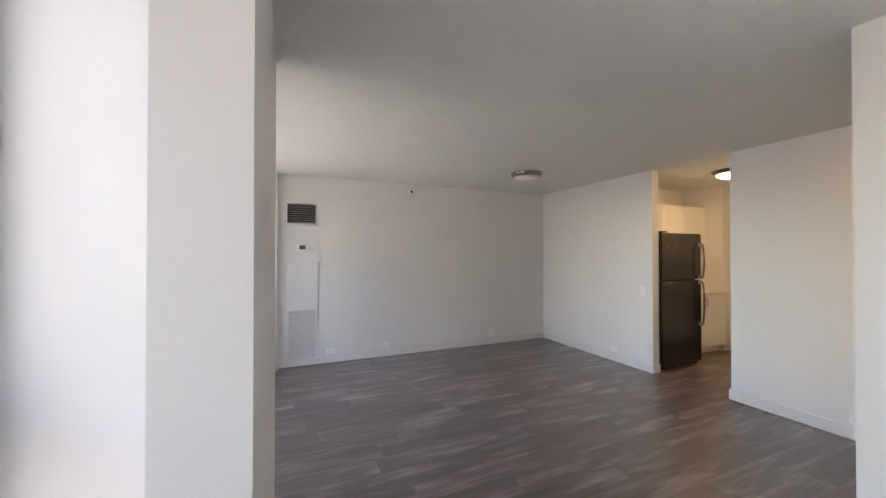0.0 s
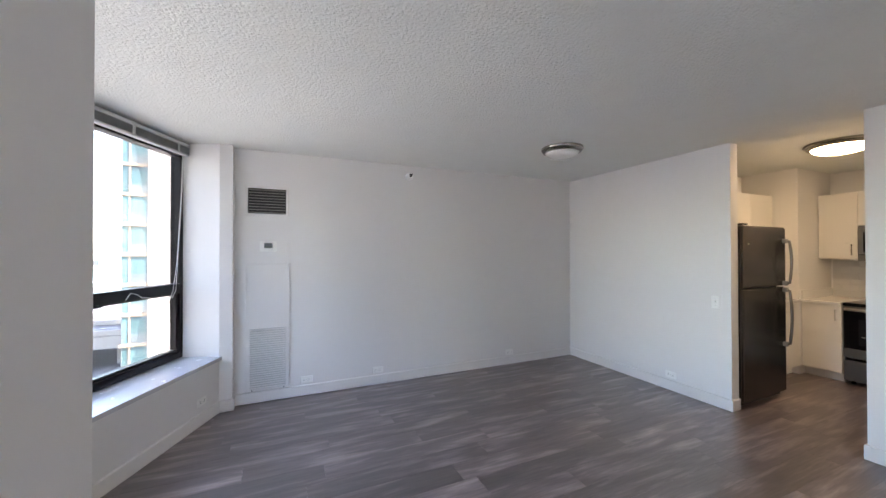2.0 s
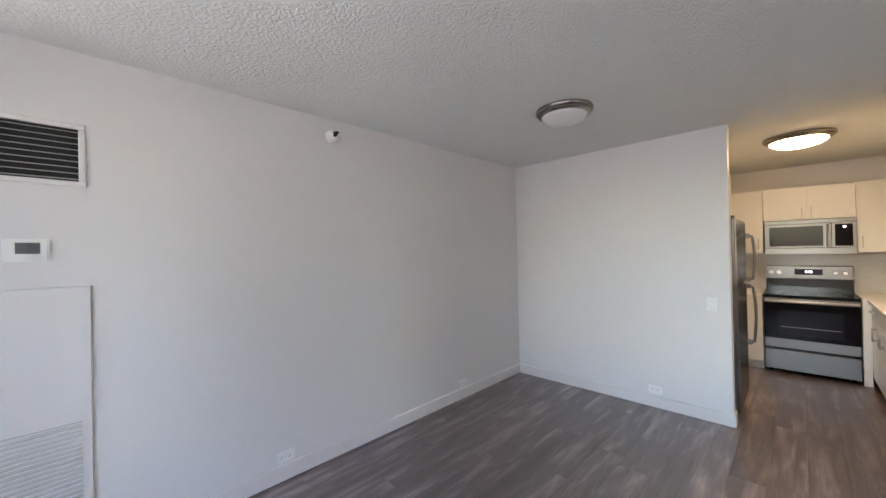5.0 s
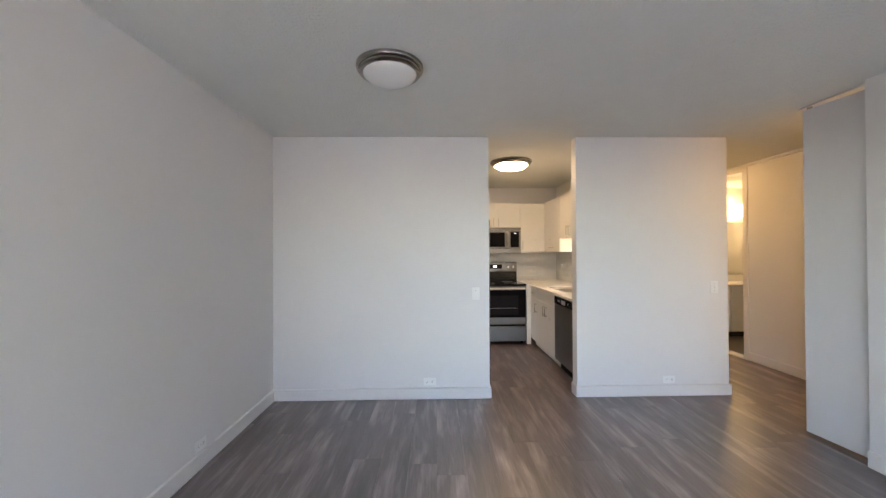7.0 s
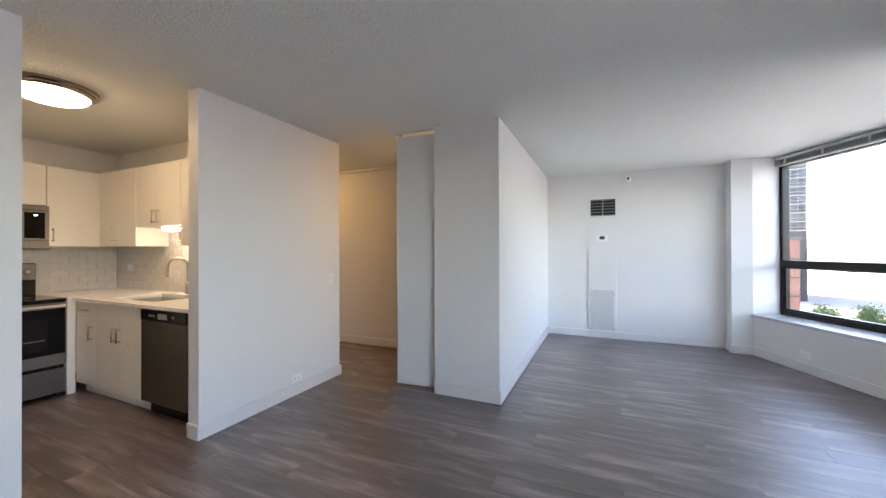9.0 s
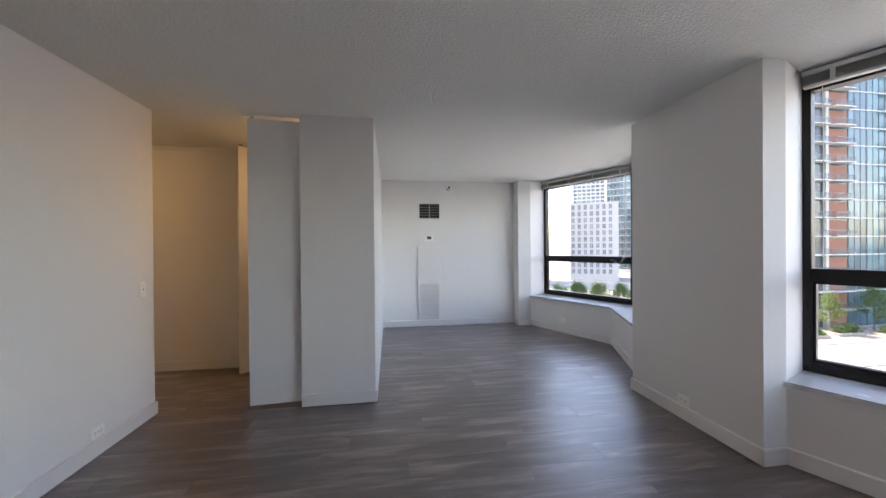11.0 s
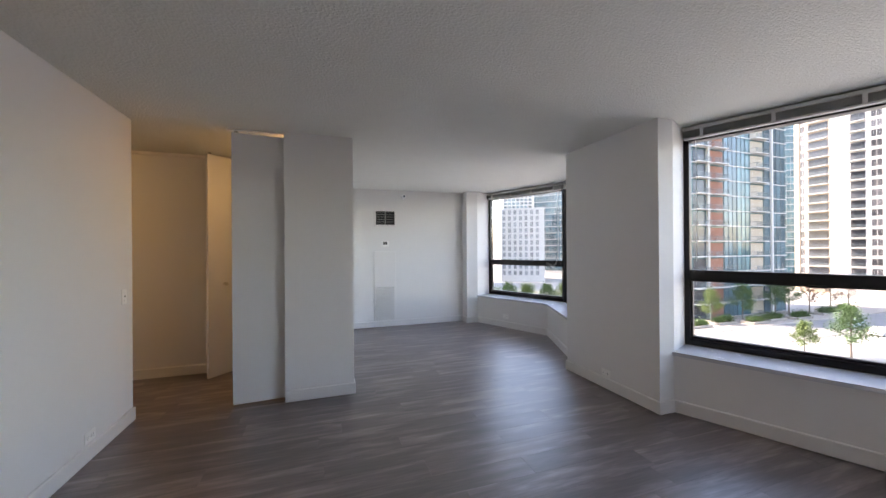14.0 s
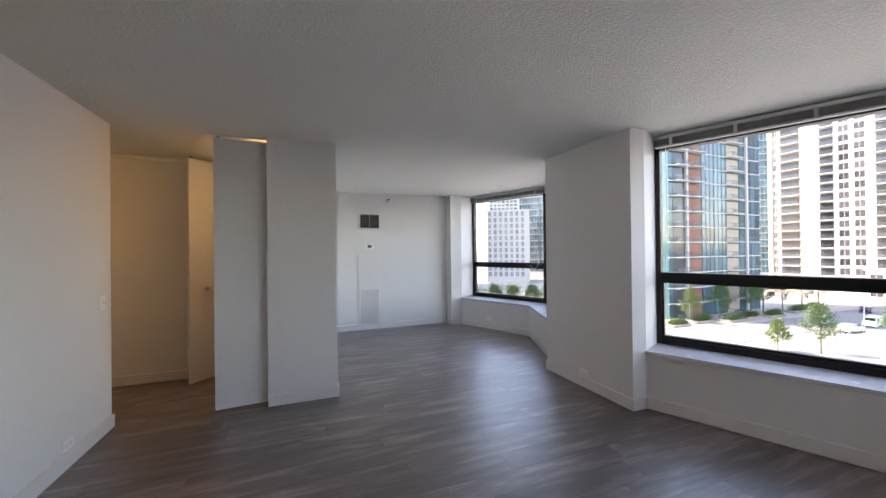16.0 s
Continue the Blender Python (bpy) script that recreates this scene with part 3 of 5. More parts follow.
vanity()
mirror = tagged(empty("wall_mirror", pose(7.49, -0.15, 0)), "frameless mirror above the bathroom vanity", "mirror")
part("glass", box(-0.006, 0, -0.60, 0.60, 0.95, 1.85), MIRROR, mirror)
bath_light = tagged(empty("vanity_light", pose(7.49, -0.15, 2.0)), "lit frosted bar light above the bathroom mirror", "wall light")
part("back_plate", box(-0.03, -0.0, -0.40, 0.40, -0.04, 0.06, 0.005), NICKEL, bath_light)
for k in range(3):
    part("shade", lathe([(0, -0.06), (0.055, -0.06), (0.065, 0.15), (0.06, 0.16), (0, 0.16)], 24, pose(-0.09, -0.28 + 0.28 * k, -0.02)), OPALBATH, bath_light, "glowing frosted shade", smooth=True)

# ---- kitchen ----
def pull(parent, m, length=0.13):
    """A square bar pull on two feet; local x along the bar, local -y out of the door."""
    bm = box(-length / 2, length / 2, -0.034, -0.024, -0.005, 0.005, 0.002)
    for s in (-1, 1):
        bm = box(s * length / 2 - s * 0.012 - 0.006, s * length / 2 - s * 0.012 + 0.006, -0.026, 0, -0.005, 0.005, 0.001, bm)
    bm.transform(m)
    return part("pull", bm, NICKEL, parent, "brushed nickel bar pull")


def unit(name, label, m, w, d, z0, z1, fronts, plinth=0.0, group="kitchen cabinets", hole=None):
    """A cabinet: local x along its front, front at y=0, body behind it. fronts: (kind, x0, x1, z0, z1, pull x, pull z, upright)."""
    e = tagged(empty(name, m), label, "cabinet", group=group)
    if hole:
        body = box(0.0, 0.018, 0.02, d, z0 + plinth, z1)
        for b in ((w - 0.018, w, 0.02, d, z0 + plinth, z1), (0.018, w - 0.018, d - 0.012, d, z0 + plinth, z1), (0.018, w - 0.018, 0.02, d - 0.012, z0 + plinth, z0 + plinth + 0.018), (0.018, w - 0.018, 0.02, 0.04, z1 - 0.09, z1)):
            box(*b, bm=body)
    else:
        body = box(0, w, 0.02, d, z0 + plinth, z1, 0.001)
    part("carcass", body, CABINET, e)
    if plinth:
        part("toe_kick", box(0, w, 0.07, d, z0, z0 + plinth), CABINET, e)
    for kind, x0, x1, a, b, px, pz, upright in fronts:
        f = part(kind, box(x0 + 0.0015, x1 - 0.0015, 0, 0.0185, a + 0.0015, b - 0.0015, 0.0015), CABINET, e)
        if px is not None:
            pull(f, pose(px, 0, pz, 0, -90 if upright else 0, 0))
    return e


CT, CB = 0.885, 0.855   # worktop top and underside
SF, UF = 3.295, 2.95        # fronts of the sink run and of the wall cabinets over it
WHITE_BASE = "white slab-front base cabinet with nickel bar pulls"
WHITE_UPPER = "white slab-front wall cabinet with nickel bar pulls"
fs = lambda x, y: pose(x, y, 0)                       # front faces south
fn = lambda x, y: pose(x, y, 0, 0, 0, 180)            # front faces north, x runs west
fw = lambda x, y: pose(x, y, 0, 0, 0, -90)            # front faces west, x runs south

# north run: fridge, small base, wall cabinets
unit("base_cabinet", WHITE_BASE, fs(5.71, 4.45), 0.925, KN - 4.45 - 0.002, 0, CB, [("door", 0, 0.46, 0.1, CB, 0.41, 0.74, True), ("door", 0.46, 0.925, 0.1, CB, 0.51, 0.74, True)], 0.1)
unit("wall_cabinet", WHITE_UPPER, fs(4.90, 4.70), 0.80, KN - 4.702, 1.76, 2.14, [("door", 0, 0.40, 1.76, 2.14, 0.36, 1.83, True), ("door", 0.40, 0.80, 1.76, 2.14, 0.44, 1.83, True)])
unit("wall_cabinet", WHITE_UPPER, fs(5.70, 4.70), 0.945, KN - 4.702, 1.36, 2.14, [("door", 0, 0.47, 1.36, 2.14, 0.43, 1.46, True), ("door", 0.47, 0.945, 1.36, 2.14, 0.51, 1.46, True)])
# range wall
unit("base_cabinet", WHITE_BASE, fw(6.70, 4.455), 0.335, KE - 6.702, 0, CB, [("door", 0, 0.335, 0.1, CB, 0.29, 0.74, True)], 0.1)
unit("wall_cabinet", WHITE_UPPER, fw(7.13, 4.455), 0.335, KE - 7.132, 1.36, 2.14, [("door", 0, 0.335, 1.36, 2.14, 0.29, 1.47, True)])
unit("wall_cabinet", WHITE_UPPER, fw(7.13, 4.118), 0.768, KE - 7.132, 1.75, 2.14, [("door", 0, 0.384, 1.75, 2.14, 0.345, 1.83, True), ("door", 0.384, 0.768, 1.75, 2.14, 0.423, 1.83, True)])
unit("wall_cabinet", WHITE_UPPER, fw(7.13, 3.348), 0.45, KE - 7.132, 1.36, 2.14, [("door", 0, 0.45, 1.36, 2.14, 0.04, 1.47, True)])
# sink wall
unit("base_cabinet", WHITE_BASE, fn(6.695, SF), 0.335, SF - KS - 0.002, 0, CB, [("drawer_front", 0, 0.335, 0.70, CB, 0.168, 0.78, False), ("door", 0, 0.335, 0.1, 0.70, 0.29, 0.58, True)], 0.1)
unit("sink_cabinet", WHITE_BASE, fn(6.358, SF), 0.735, SF - KS - 0.002, 0, CB, [("false_front", 0, 0.735, 0.70, CB, None, 0, False), ("door", 0, 0.375, 0.1, 0.70, 0.335, 0.60, True), ("door", 0.375, 0.735, 0.1, 0.70, 0.415, 0.60, True)], 0.1, hole=True)
unit("wall_cabinet", WHITE_UPPER, fn(7.128, UF), 0.685, UF - KS - 0.002, 1.36, 2.14, [("door", 0, 0.685, 1.36, 2.14, 0.34, 1.42, False)])
unit("wall_cabinet", "white slab-front short wall cabinet above the sink", fn(6.441, UF), 0.72, UF - KS - 0.002, 1.545, 2.14, [("door", 0, 0.36, 1.545, 2.14, 0.32, 1.64, True), ("door", 0.36, 0.72, 1.545, 2.14, 0.40, 1.64, True)])
unit("wall_cabinet", WHITE_UPPER, fn(5.719, UF), 0.82, UF - KS - 0.002, 1.36, 2.14, [("door", 0, 0.41, 1.36, 2.14, 0.04, 1.47, True), ("door", 0.41, 0.82, 1.36, 2.14, 0.45, 1.47, True)])
filler = tagged(part("filler_panel", box(6.70, 6.73, SF + 0.002, 3.357, 0, CB - 0.002, 0.002), CABINET), "white filler panel between range and corner cabinet", "cabinet panel")

# worktops
corner_top = tagged(part("worktop", box(4.92, 5.66, KS + 0.002, SF + 0.027, CB, CT, 0.003), QUARTZ), "white quartz worktop around the undermount sink", "worktop")
me = corner_top.data
bm = bmesh.new()
bm.from_mesh(me)
for b in ((5.66, 6.30, KS + 0.002, 2.80, CB, CT), (5.66, 6.30, 3.20, SF + 0.027, CB, CT), (6.30, KE - 0.002, KS + 0.002, SF + 0.027, CB, CT), (6.69, KE - 0.002, SF + 0.027, 3.357, CB, CT)):
    box(*b, bm=bm)
bm.to_mesh(me)
bm.free()
tagged(part("worktop", box(6.68, KE - 0.002, 4.118, 4.456, CB, CT, 0.003), QUARTZ), "white quartz worktop beside the range", "worktop")
tagged(part("worktop", box(5.70, 6.645, 4.43, KN - 0.002, CB, CT, 0.003), QUARTZ), "white quartz worktop beside the refrigerator", "worktop")
for nm, b in (("backsplash_strip_1", (6.632, 6.648, 4.45, KN - 0.004, CT, CT + 0.10)), ("backsplash_strip_2", (6.70, KE - 0.004, 4.442, 4.458, CT, CT + 0.10)), ("backsplash_strip_3", (5.71, 6.63, KN - 0.018, KN - 0.002, CT, CT + 0.10))):
    structure(nm, box(*b, bevel=0.002), QUARTZ, "low white quartz upstand behind the worktop", "backsplash")

# sink and faucet
sink = tagged(empty("kitchen_sink", pose(5.98, 3.0, -0.026)), "undermount stainless steel kitchen sink", "sink")
bm = box(-0.32, 0.32, -0.20, 0.20, 0.70, 0.704)
for b in ((-0.322, -0.318, -0.20, 0.20, 0.704, 0.879), (0.318, 0.322, -0.20, 0.20, 0.704, 0.879), (-0.318, 0.318, -0.203, -0.199, 0.704, 0.879), (-0.318, 0.318, 0.199, 0.203, 0.704, 0.879)):
    box(*b, bm=bm)
part("bowl", bm, SINKSTEEL, sink)
part("drain", lathe([(0, 0.704), (0.045, 0.704), (0.045, 0.708), (0.03, 0.706), (0, 0.7055)], 24), NICKEL, sink)
faucet = tagged(empty("faucet", pose(5.98, 2.735, CT)), "brushed nickel gooseneck kitchen faucet", "faucet")
part("body", lathe([(0, 0), (0.028, 0), (0.028, 0.012), (0.022, 0.02), (0.022, 0.10), (0.015, 0.11), (0, 0.11)], 24), NICKEL, faucet, smooth=True)
neck = [(0, 0, 0.10), (0, 0, 0.27)] + [(0.0, 0.085 - 0.085 * math.cos(radians(a)), 0.27 + 0.085 * math.sin(radians(a))) for a in range(15, 196, 15)] + [(0, 0.175, 0.19)]
spout = part("spout", tube(neck, 0.012, 12), NICKEL, faucet, smooth=True)
spout.matrix_basis = pose(0, 0, 0, 0, 0, -50)
part("spray_head", tube([(0.134, 0.112, 0.245), (0.134, 0.113, 0.17)], 0.016, 14), NICKEL, faucet, smooth=True)
part("lever", tube([(-0.02, 0, 0.07), (-0.06, 0.0, 0.085), (-0.09, 0, 0.11)], 0.007, 8), NICKEL, faucet, smooth=True)
under = tagged(empty("under_cabinet_light", pose(6.05, 2.82, 1.5445)), "lit white strip light under the wall cabinet", "strip light")
part("housing", box(-0.15, 0.15, -0.045, 0.045, -0.012, 0, 0.002), PLASTIC, under)
part("diffuser", box(-0.13, 0.13, -0.038, 0.038, -0.036, -0.012, 0.006), TUBELIT, under, "glowing diffuser")
bs = tagged(copy_thing(first, face_pose(7.15, KS + 0.0125, 1.12, "north")), "white plastic outlet plate in the tiled backsplash")


def refrigerator():
    e = tagged(empty("refrigerator", pose(4.90, 4.17, 0)), "stainless steel top-freezer refrigerator with curved handles", "refrigerator")
    part("cabinet", box(0.0, 0.76, 0.075, 0.80, 0.05, 1.695, 0.006), FRIDGESIDE, e, "dark grey body")
    part("base_grille", box(0.02, 0.74, 0.05, 0.075, 0.02, 0.062), BLACK, e)
    for nm, z0, z1, h0, h1 in (("freezer_door", 1.112, 1.690, 1.13, 1.56), ("fridge_door", 0.065, 1.098, 0.53, 1.08)):
        d = part(nm, box(0.002, 0.758, 0.0, 0.068, z0, z1, 0.012, segments=3), DARKSTEEL, e, "brushed stainless steel door", smooth=True)
        part("gasket", box(0.012, 0.748, 0.068, 0.075, z0 + 0.01, z1 - 0.01), BLACK, d)
        x = 0.70
        pts = [(x, -0.004, h0)] + [(x, -0.052 - 0.016 * math.sin(math.pi * k / 10), h0 + (h1 - h0) * (0.03 + 0.94 * k / 10)) for k in range(11)] + [(x, -0.004, h1)]
        hd = part("handle", tube(pts, 0.012, 10), STEEL, d, "curved satin steel handle", smooth=True)
        part("handle_foot", box(x - 0.018, x + 0.018, -0.04, 0.001, h0 - 0.015, h0 + 0.03, 0.006), GREYPLASTIC, hd)
        part("handle_foot", box(x - 0.018, x + 0.018, -0.04, 0.001, h1 - 0.03, h1 + 0.015, 0.006), GREYPLASTIC, hd)
    part("badge", lathe([(0, 0), (0.012, 0), (0.012, 0.002), (0, 0.003)], 16, pose(0.10, 0.0, 1.52, 90)), NICKEL, e)
    part("hinge_cover", box(0.02, 0.12, 0.01, 0.10, 1.695, 1.712, 0.004), BLACK, e)
    for x in (0.06, 0.70):
        part("foot", lathe([(0, 0), (0.02, 0), (0.02, 0.05), (0, 0.05)], 14, pose(x, 0.12, 0)), BLACK, e)
        part("foot", lathe([(0, 0), (0.02, 0), (0.02, 0.05), (0, 0.05)], 14, pose(x, 0.72, 0)), BLACK, e)
    return e


FRIDGESIDE = material("fridge_side_grey", (0.05, 0.05, 0.052), 0.5, vary=0.05)
GREYPLASTIC = material("grey_plastic", (0.30, 0.30, 0.30), 0.4)
refrigerator()


def kitchen_range():
    """Local x to the south along the front, y back to the wall."""
    e = tagged(empty("kitchen_range", fw(6.69, 4.11)), "stainless steel electric range with a black glass oven door", "range")
    w, d = 0.746, 0.765
    g = d - 0.15
    part("body", box(0, w, 0.045, d - 0.005, 0.04, 0.866, 0.004), BLACK, e)
    part("drawer", box(0.004, w - 0.004, 0.0, 0.044, 0.045, 0.258, 0.006), STEEL, e, "brushed steel storage drawer")
    door = part("oven_door", box(0.004, w - 0.004, 0.0, 0.044, 0.296, 0.852, 0.006), BLACKGLASS, e, "black glass oven door")
    part("door_trim", box(0.004, w - 0.004, -0.004, 0.0, 0.296, 0.396, 0.002), STEEL, door)
    part("door_trim", box(0.004, w - 0.004, -0.004, 0.0, 0.80, 0.852, 0.002), STEEL, door)
    win = part("window", box(0.12, w - 0.12, -0.0015, 0.0, 0.44, 0.72), OVENGLASS, door, "darker oven window")
    part("rack_line", box(0.14, w - 0.14, -0.0025, -0.0015, 0.53, 0.535), GREYPLASTIC, win)
    part("handle", tube([(0.03, 0.0, 0.822), (0.03, -0.048, 0.825), (0.06, -0.055, 0.825), (w - 0.06, -0.055, 0.825), (w - 0.03, -0.048, 0.825), (w - 0.03, 0, 0.822)], 0.013, 12), NICKEL, door, "brushed steel bar handle", smooth=True)
    part("front_rail", box(0.0, w, 0.0, 0.045, 0.854, 0.867, 0.003), BLACK, e)
    top = part("cooktop", box(-0.002, w + 0.002, -0.008, g, 0.868, 0.889, 0.006), BLACKGLASS, e, "black ceramic glass cooktop")
    for x, y, r in ((0.20, 0.16, 0.095), (0.55, 0.16, 0.11), (0.20, 0.42, 0.08), (0.55, 0.42, 0.08)):
        part("burner_ring", lathe([(r, 0), (r, 0.0006), (r - 0.004, 0.0006), (r - 0.004, 0)], 40, pose(x, y, 0.889)), GREYPLASTIC, top)
    guard = part("backguard", box(0.0, w, g, d - 0.005, 0.868, 1.195, 0.008), BLACK, e)
    part("control_panel", box(0.002, w - 0.002, g - 0.015, g, 1.035, 1.192, 0.006), STEEL, guard, "brushed steel control panel")
    disp = part("display", box(0.26, 0.50, g - 0.017, g - 0.015, 1.085, 1.155, 0.001), BLACKGLASS, guard)
    for k, x in enumerate((0.355, 0.376, 0.397)):
        part("digit", box(x, x + 0.014, g - 0.0185, g - 0.017, 1.112, 1.132), LED, disp)
    for x in (0.05, 0.125, 0.60, 0.68):
        part("knob", lathe([(0, 0), (0.026, 0), (0.024, 0.02), (0.02, 0.026), (0, 0.026)], 20, pose(x, g - 0.015, 1.115, 90)), NICKEL, guard, smooth=True)
    for x in (0.05, w - 0.05):
        part("foot", lathe([(0, 0), (0.018, 0), (0.018, 0.04), (0, 0.04)], 12, pose(x, 0.10, 0)), BLACK, e)
        part("foot", lathe([(0, 0), (0.018, 0), (0.018, 0.04), (0, 0.04)], 12, pose(x, 0.54, 0)), BLACK, e)
    return e


OVENGLASS = material("oven_window", (0.014, 0.014, 0.018), 0.12, spec=0.15)
kitchen_range()


def microwave():
    e = tagged(empty("microwave", fw(7.07, 4.105)), "stainless steel over-the-range microwave with a black window", "microwave")
    w, z0, z1 = 0.756, 1.338, 1.742
    part("body", box(0, w, 0.03, KE - 7.074, z0, z1, 0.003), BLACK, e)
    part("vent_strip", box(0, w, 0.0, 0.03, z1 - 0.045, z1, 0.003), STEEL, e)
    part("bottom_strip", box(0, w, 0.0, 0.03, z0, z0 + 0.075, 0.003), STEEL, e)
    door = part("door", box(0.0, 0.565, -0.004, 0.03, z0 + 0.077, z1 - 0.047, 0.004), STEEL, e, "steel-framed door")
    part("window", box(0.045, 0.50, -0.0055, -0.004, z0 + 0.10, z1 - 0.075, 0.0005), BLACKGLASS, door, "black glass window")
    part("handle", tube([(0.535, -0.004, z0 + 0.10), (0.535, -0.045, z0 + 0.115), (0.535, -0.05, (z0 + z1) / 2), (0.535, -0.045, z1 - 0.09), (0.535, -0.004, z1 - 0.075)], 0.012, 10), STEEL, door, smooth=True)
    panel = part("control_panel", box(0.567, w, -0.002, 0.03, z0 + 0.077, z1 - 0.047, 0.003), STEEL, e)
    part("keypad", box(0.59, w - 0.03, -0.0035, -0.002, z0 + 0.095, z1 - 0.065, 0.0005), BLACKGLASS, panel, "black keypad")
    part("digit", box(0.655, 0.675, -0.0045, -0.0035, z1 - 0.098, z1 - 0.088), LED, panel)
    return e


microwave()


def dishwasher():
    e = tagged(empty("dishwasher", fn(5.62, SF)), "stainless steel dishwasher with a black control strip", "dishwasher")
    part("tub", box(0.004, 0.596, 0.03, 0.60, 0.10, CB - 0.002), BLACK, e)
    part("door", box(0.003, 0.597, -0.012, 0.03, 0.115, 0.755, 0.006), STEEL, e, "brushed steel door")
    strip = part("control_strip", box(0.003, 0.597, -0.014, 0.03, 0.758, CB - 0.006, 0.006), BLACK, e, "black control strip")
    for x in (0.12, 0.15, 0.18, 0.43):
        part("button", box(x, x + 0.018, -0.0165, -0.014, 0.795, 0.813, 0.001), GREYPLASTIC, strip)
    part("latch_recess", box(0.24, 0.36, -0.016, -0.0141, 0.78, 0.825, 0.001), GREYPLASTIC, strip)
    part("toe_kick", box(0.003, 0.597, 0.06, 0.08, 0.0, 0.10), BLACK, e)
    return e


dishwasher()
tagged(part("end_panel", box(4.92, 5.018, KS + 0.002, SF + 0.005, 0, CB - 0.002, 0.002), CABINET), "white end panel closing the sink run", "cabinet panel")

# ---- outside ----
GROUNDZ = -14.0
CONCRETE = material("pale_concrete", (0.22, 0.215, 0.20), 0.9, vary=0.12, vary_scale=0.15)
ASPHALT = material("worn_asphalt", (0.065, 0.065, 0.067), 0.9, vary=0.15, vary_scale=0.2)
STREET = material("pale_street_asphalt", (0.15, 0.148, 0.145), 0.9, vary=0.15, vary_scale=0.2)
PAVING = material("tan_paving", (0.24, 0.21, 0.18), 0.9, vary=0.12, vary_scale=0.4)
KERB = material("kerb_stone", (0.30, 0.27, 0.24), 0.9, vary=0.1)
WHITEWALL = material("white_facade", (0.42, 0.405, 0.385), 0.8, vary=0.06, vary_scale=0.2)
BEIGEWALL = material("beige_facade", (0.46, 0.36, 0.27), 0.8, vary=0.08, vary_scale=0.2)
TANBAND = material("tan_slab_band", (0.19, 0.15, 0.115), 0.8, vary=0.08)
TANWALL = material("tan_render", (0.34, 0.29, 0.23), 0.8, vary=0.08, vary_scale=0.3)
BRICKWALL = material("red_brown_facade", (0.22, 0.10, 0.07), 0.85, vary=0.1, vary_scale=0.3)
TEALGLASS = material("teal_facade_glass", (0.05, 0.11, 0.12), 0.08, vary=0.3, vary_scale=0.3, piece=0.4, spec=0.35)
BLUEGLASS = material("blue_facade_glass", (0.05, 0.088, 0.105), 0.10, vary=0.35, vary_scale=0.25, piece=0.5, spec=0.35)
PALEGLASS = material("pale_window_glass", (0.15, 0.155, 0.165), 0.15, vary=0.25, vary_scale=0.4, piece=0.3, spec=0.3)
GREYGLASS = material("grey_facade_glass", (0.05, 0.05, 0.055), 0.12, vary=0.3, vary_scale=0.4, piece=0.5, spec=0.25)
SLABMAT = material("slab_edge", (0.36, 0.345, 0.315), 0.8, vary=0.08)
RAILING = material("railing_glass_grey", (0.09, 0.115, 0.125), 0.25, piece=0.2)
BARK = material("bark", (0.09, 0.07, 0.055), 0.9, vary=0.2, vary_scale=8)
LEAF = material("leaf_green", (0.065, 0.12, 0.038), 0.7, vary=0.35, vary_scale=1.5)
LEAF2 = material("leaf_yellow_green", (0.11, 0.155, 0.045), 0.7, vary=0.35, vary_scale=1.5)
LEAFRED = material("leaf_russet", (0.14, 0.07, 0.045), 0.7, vary=0.35, vary_scale=1.5)
SOIL = material("mulch", (0.10, 0.07, 0.05), 0.95, vary=0.2)
DOCKWALL = material("weathered_white_boards", (0.17, 0.165, 0.165), 0.8, vary=0.15, vary_scale=0.3)
YARD = material("harbour_paving", (0.10, 0.095, 0.095), 0.9, vary=0.2, vary_scale=0.05)
REDROOF = material("red_shed_roof", (0.16, 0.06, 0.06), 0.8, vary=0.2)
WATER = material("lake_water", (0.045, 0.13, 0.14), 0.5, spec=0.05, vary=0.1, vary_scale=0.01)
TYRE = material("tyre_rubber", (0.02, 0.02, 0.02), 0.8)
STEELPOLE = material("galvanised_pole", (0.35, 0.35, 0.36), 0.5, 0.6)

ground = tagged(part("ground", box(-3000, 3000, -3000, 3000, GROUNDZ - 1, GROUNDZ), CONCRETE), "pale concrete plaza and city ground", "ground", kind="structure")
EYE0 = Vector((3.3, 5.6))


def spot(az, r, base=EYE0):
    return base + r * Vector((math.cos(radians(az)), math.sin(radians(az))))


def shared(name, me, parent, m, label=""):
    ob = new(name, me)
    ob.parent = parent
    ob.matrix_basis = m
    if label:
        ob["label"] = label
    return ob


def with_mat(bm, name, mat):
    me = mesh_of(name, bm)
    me.materials.append(mat)
    return me


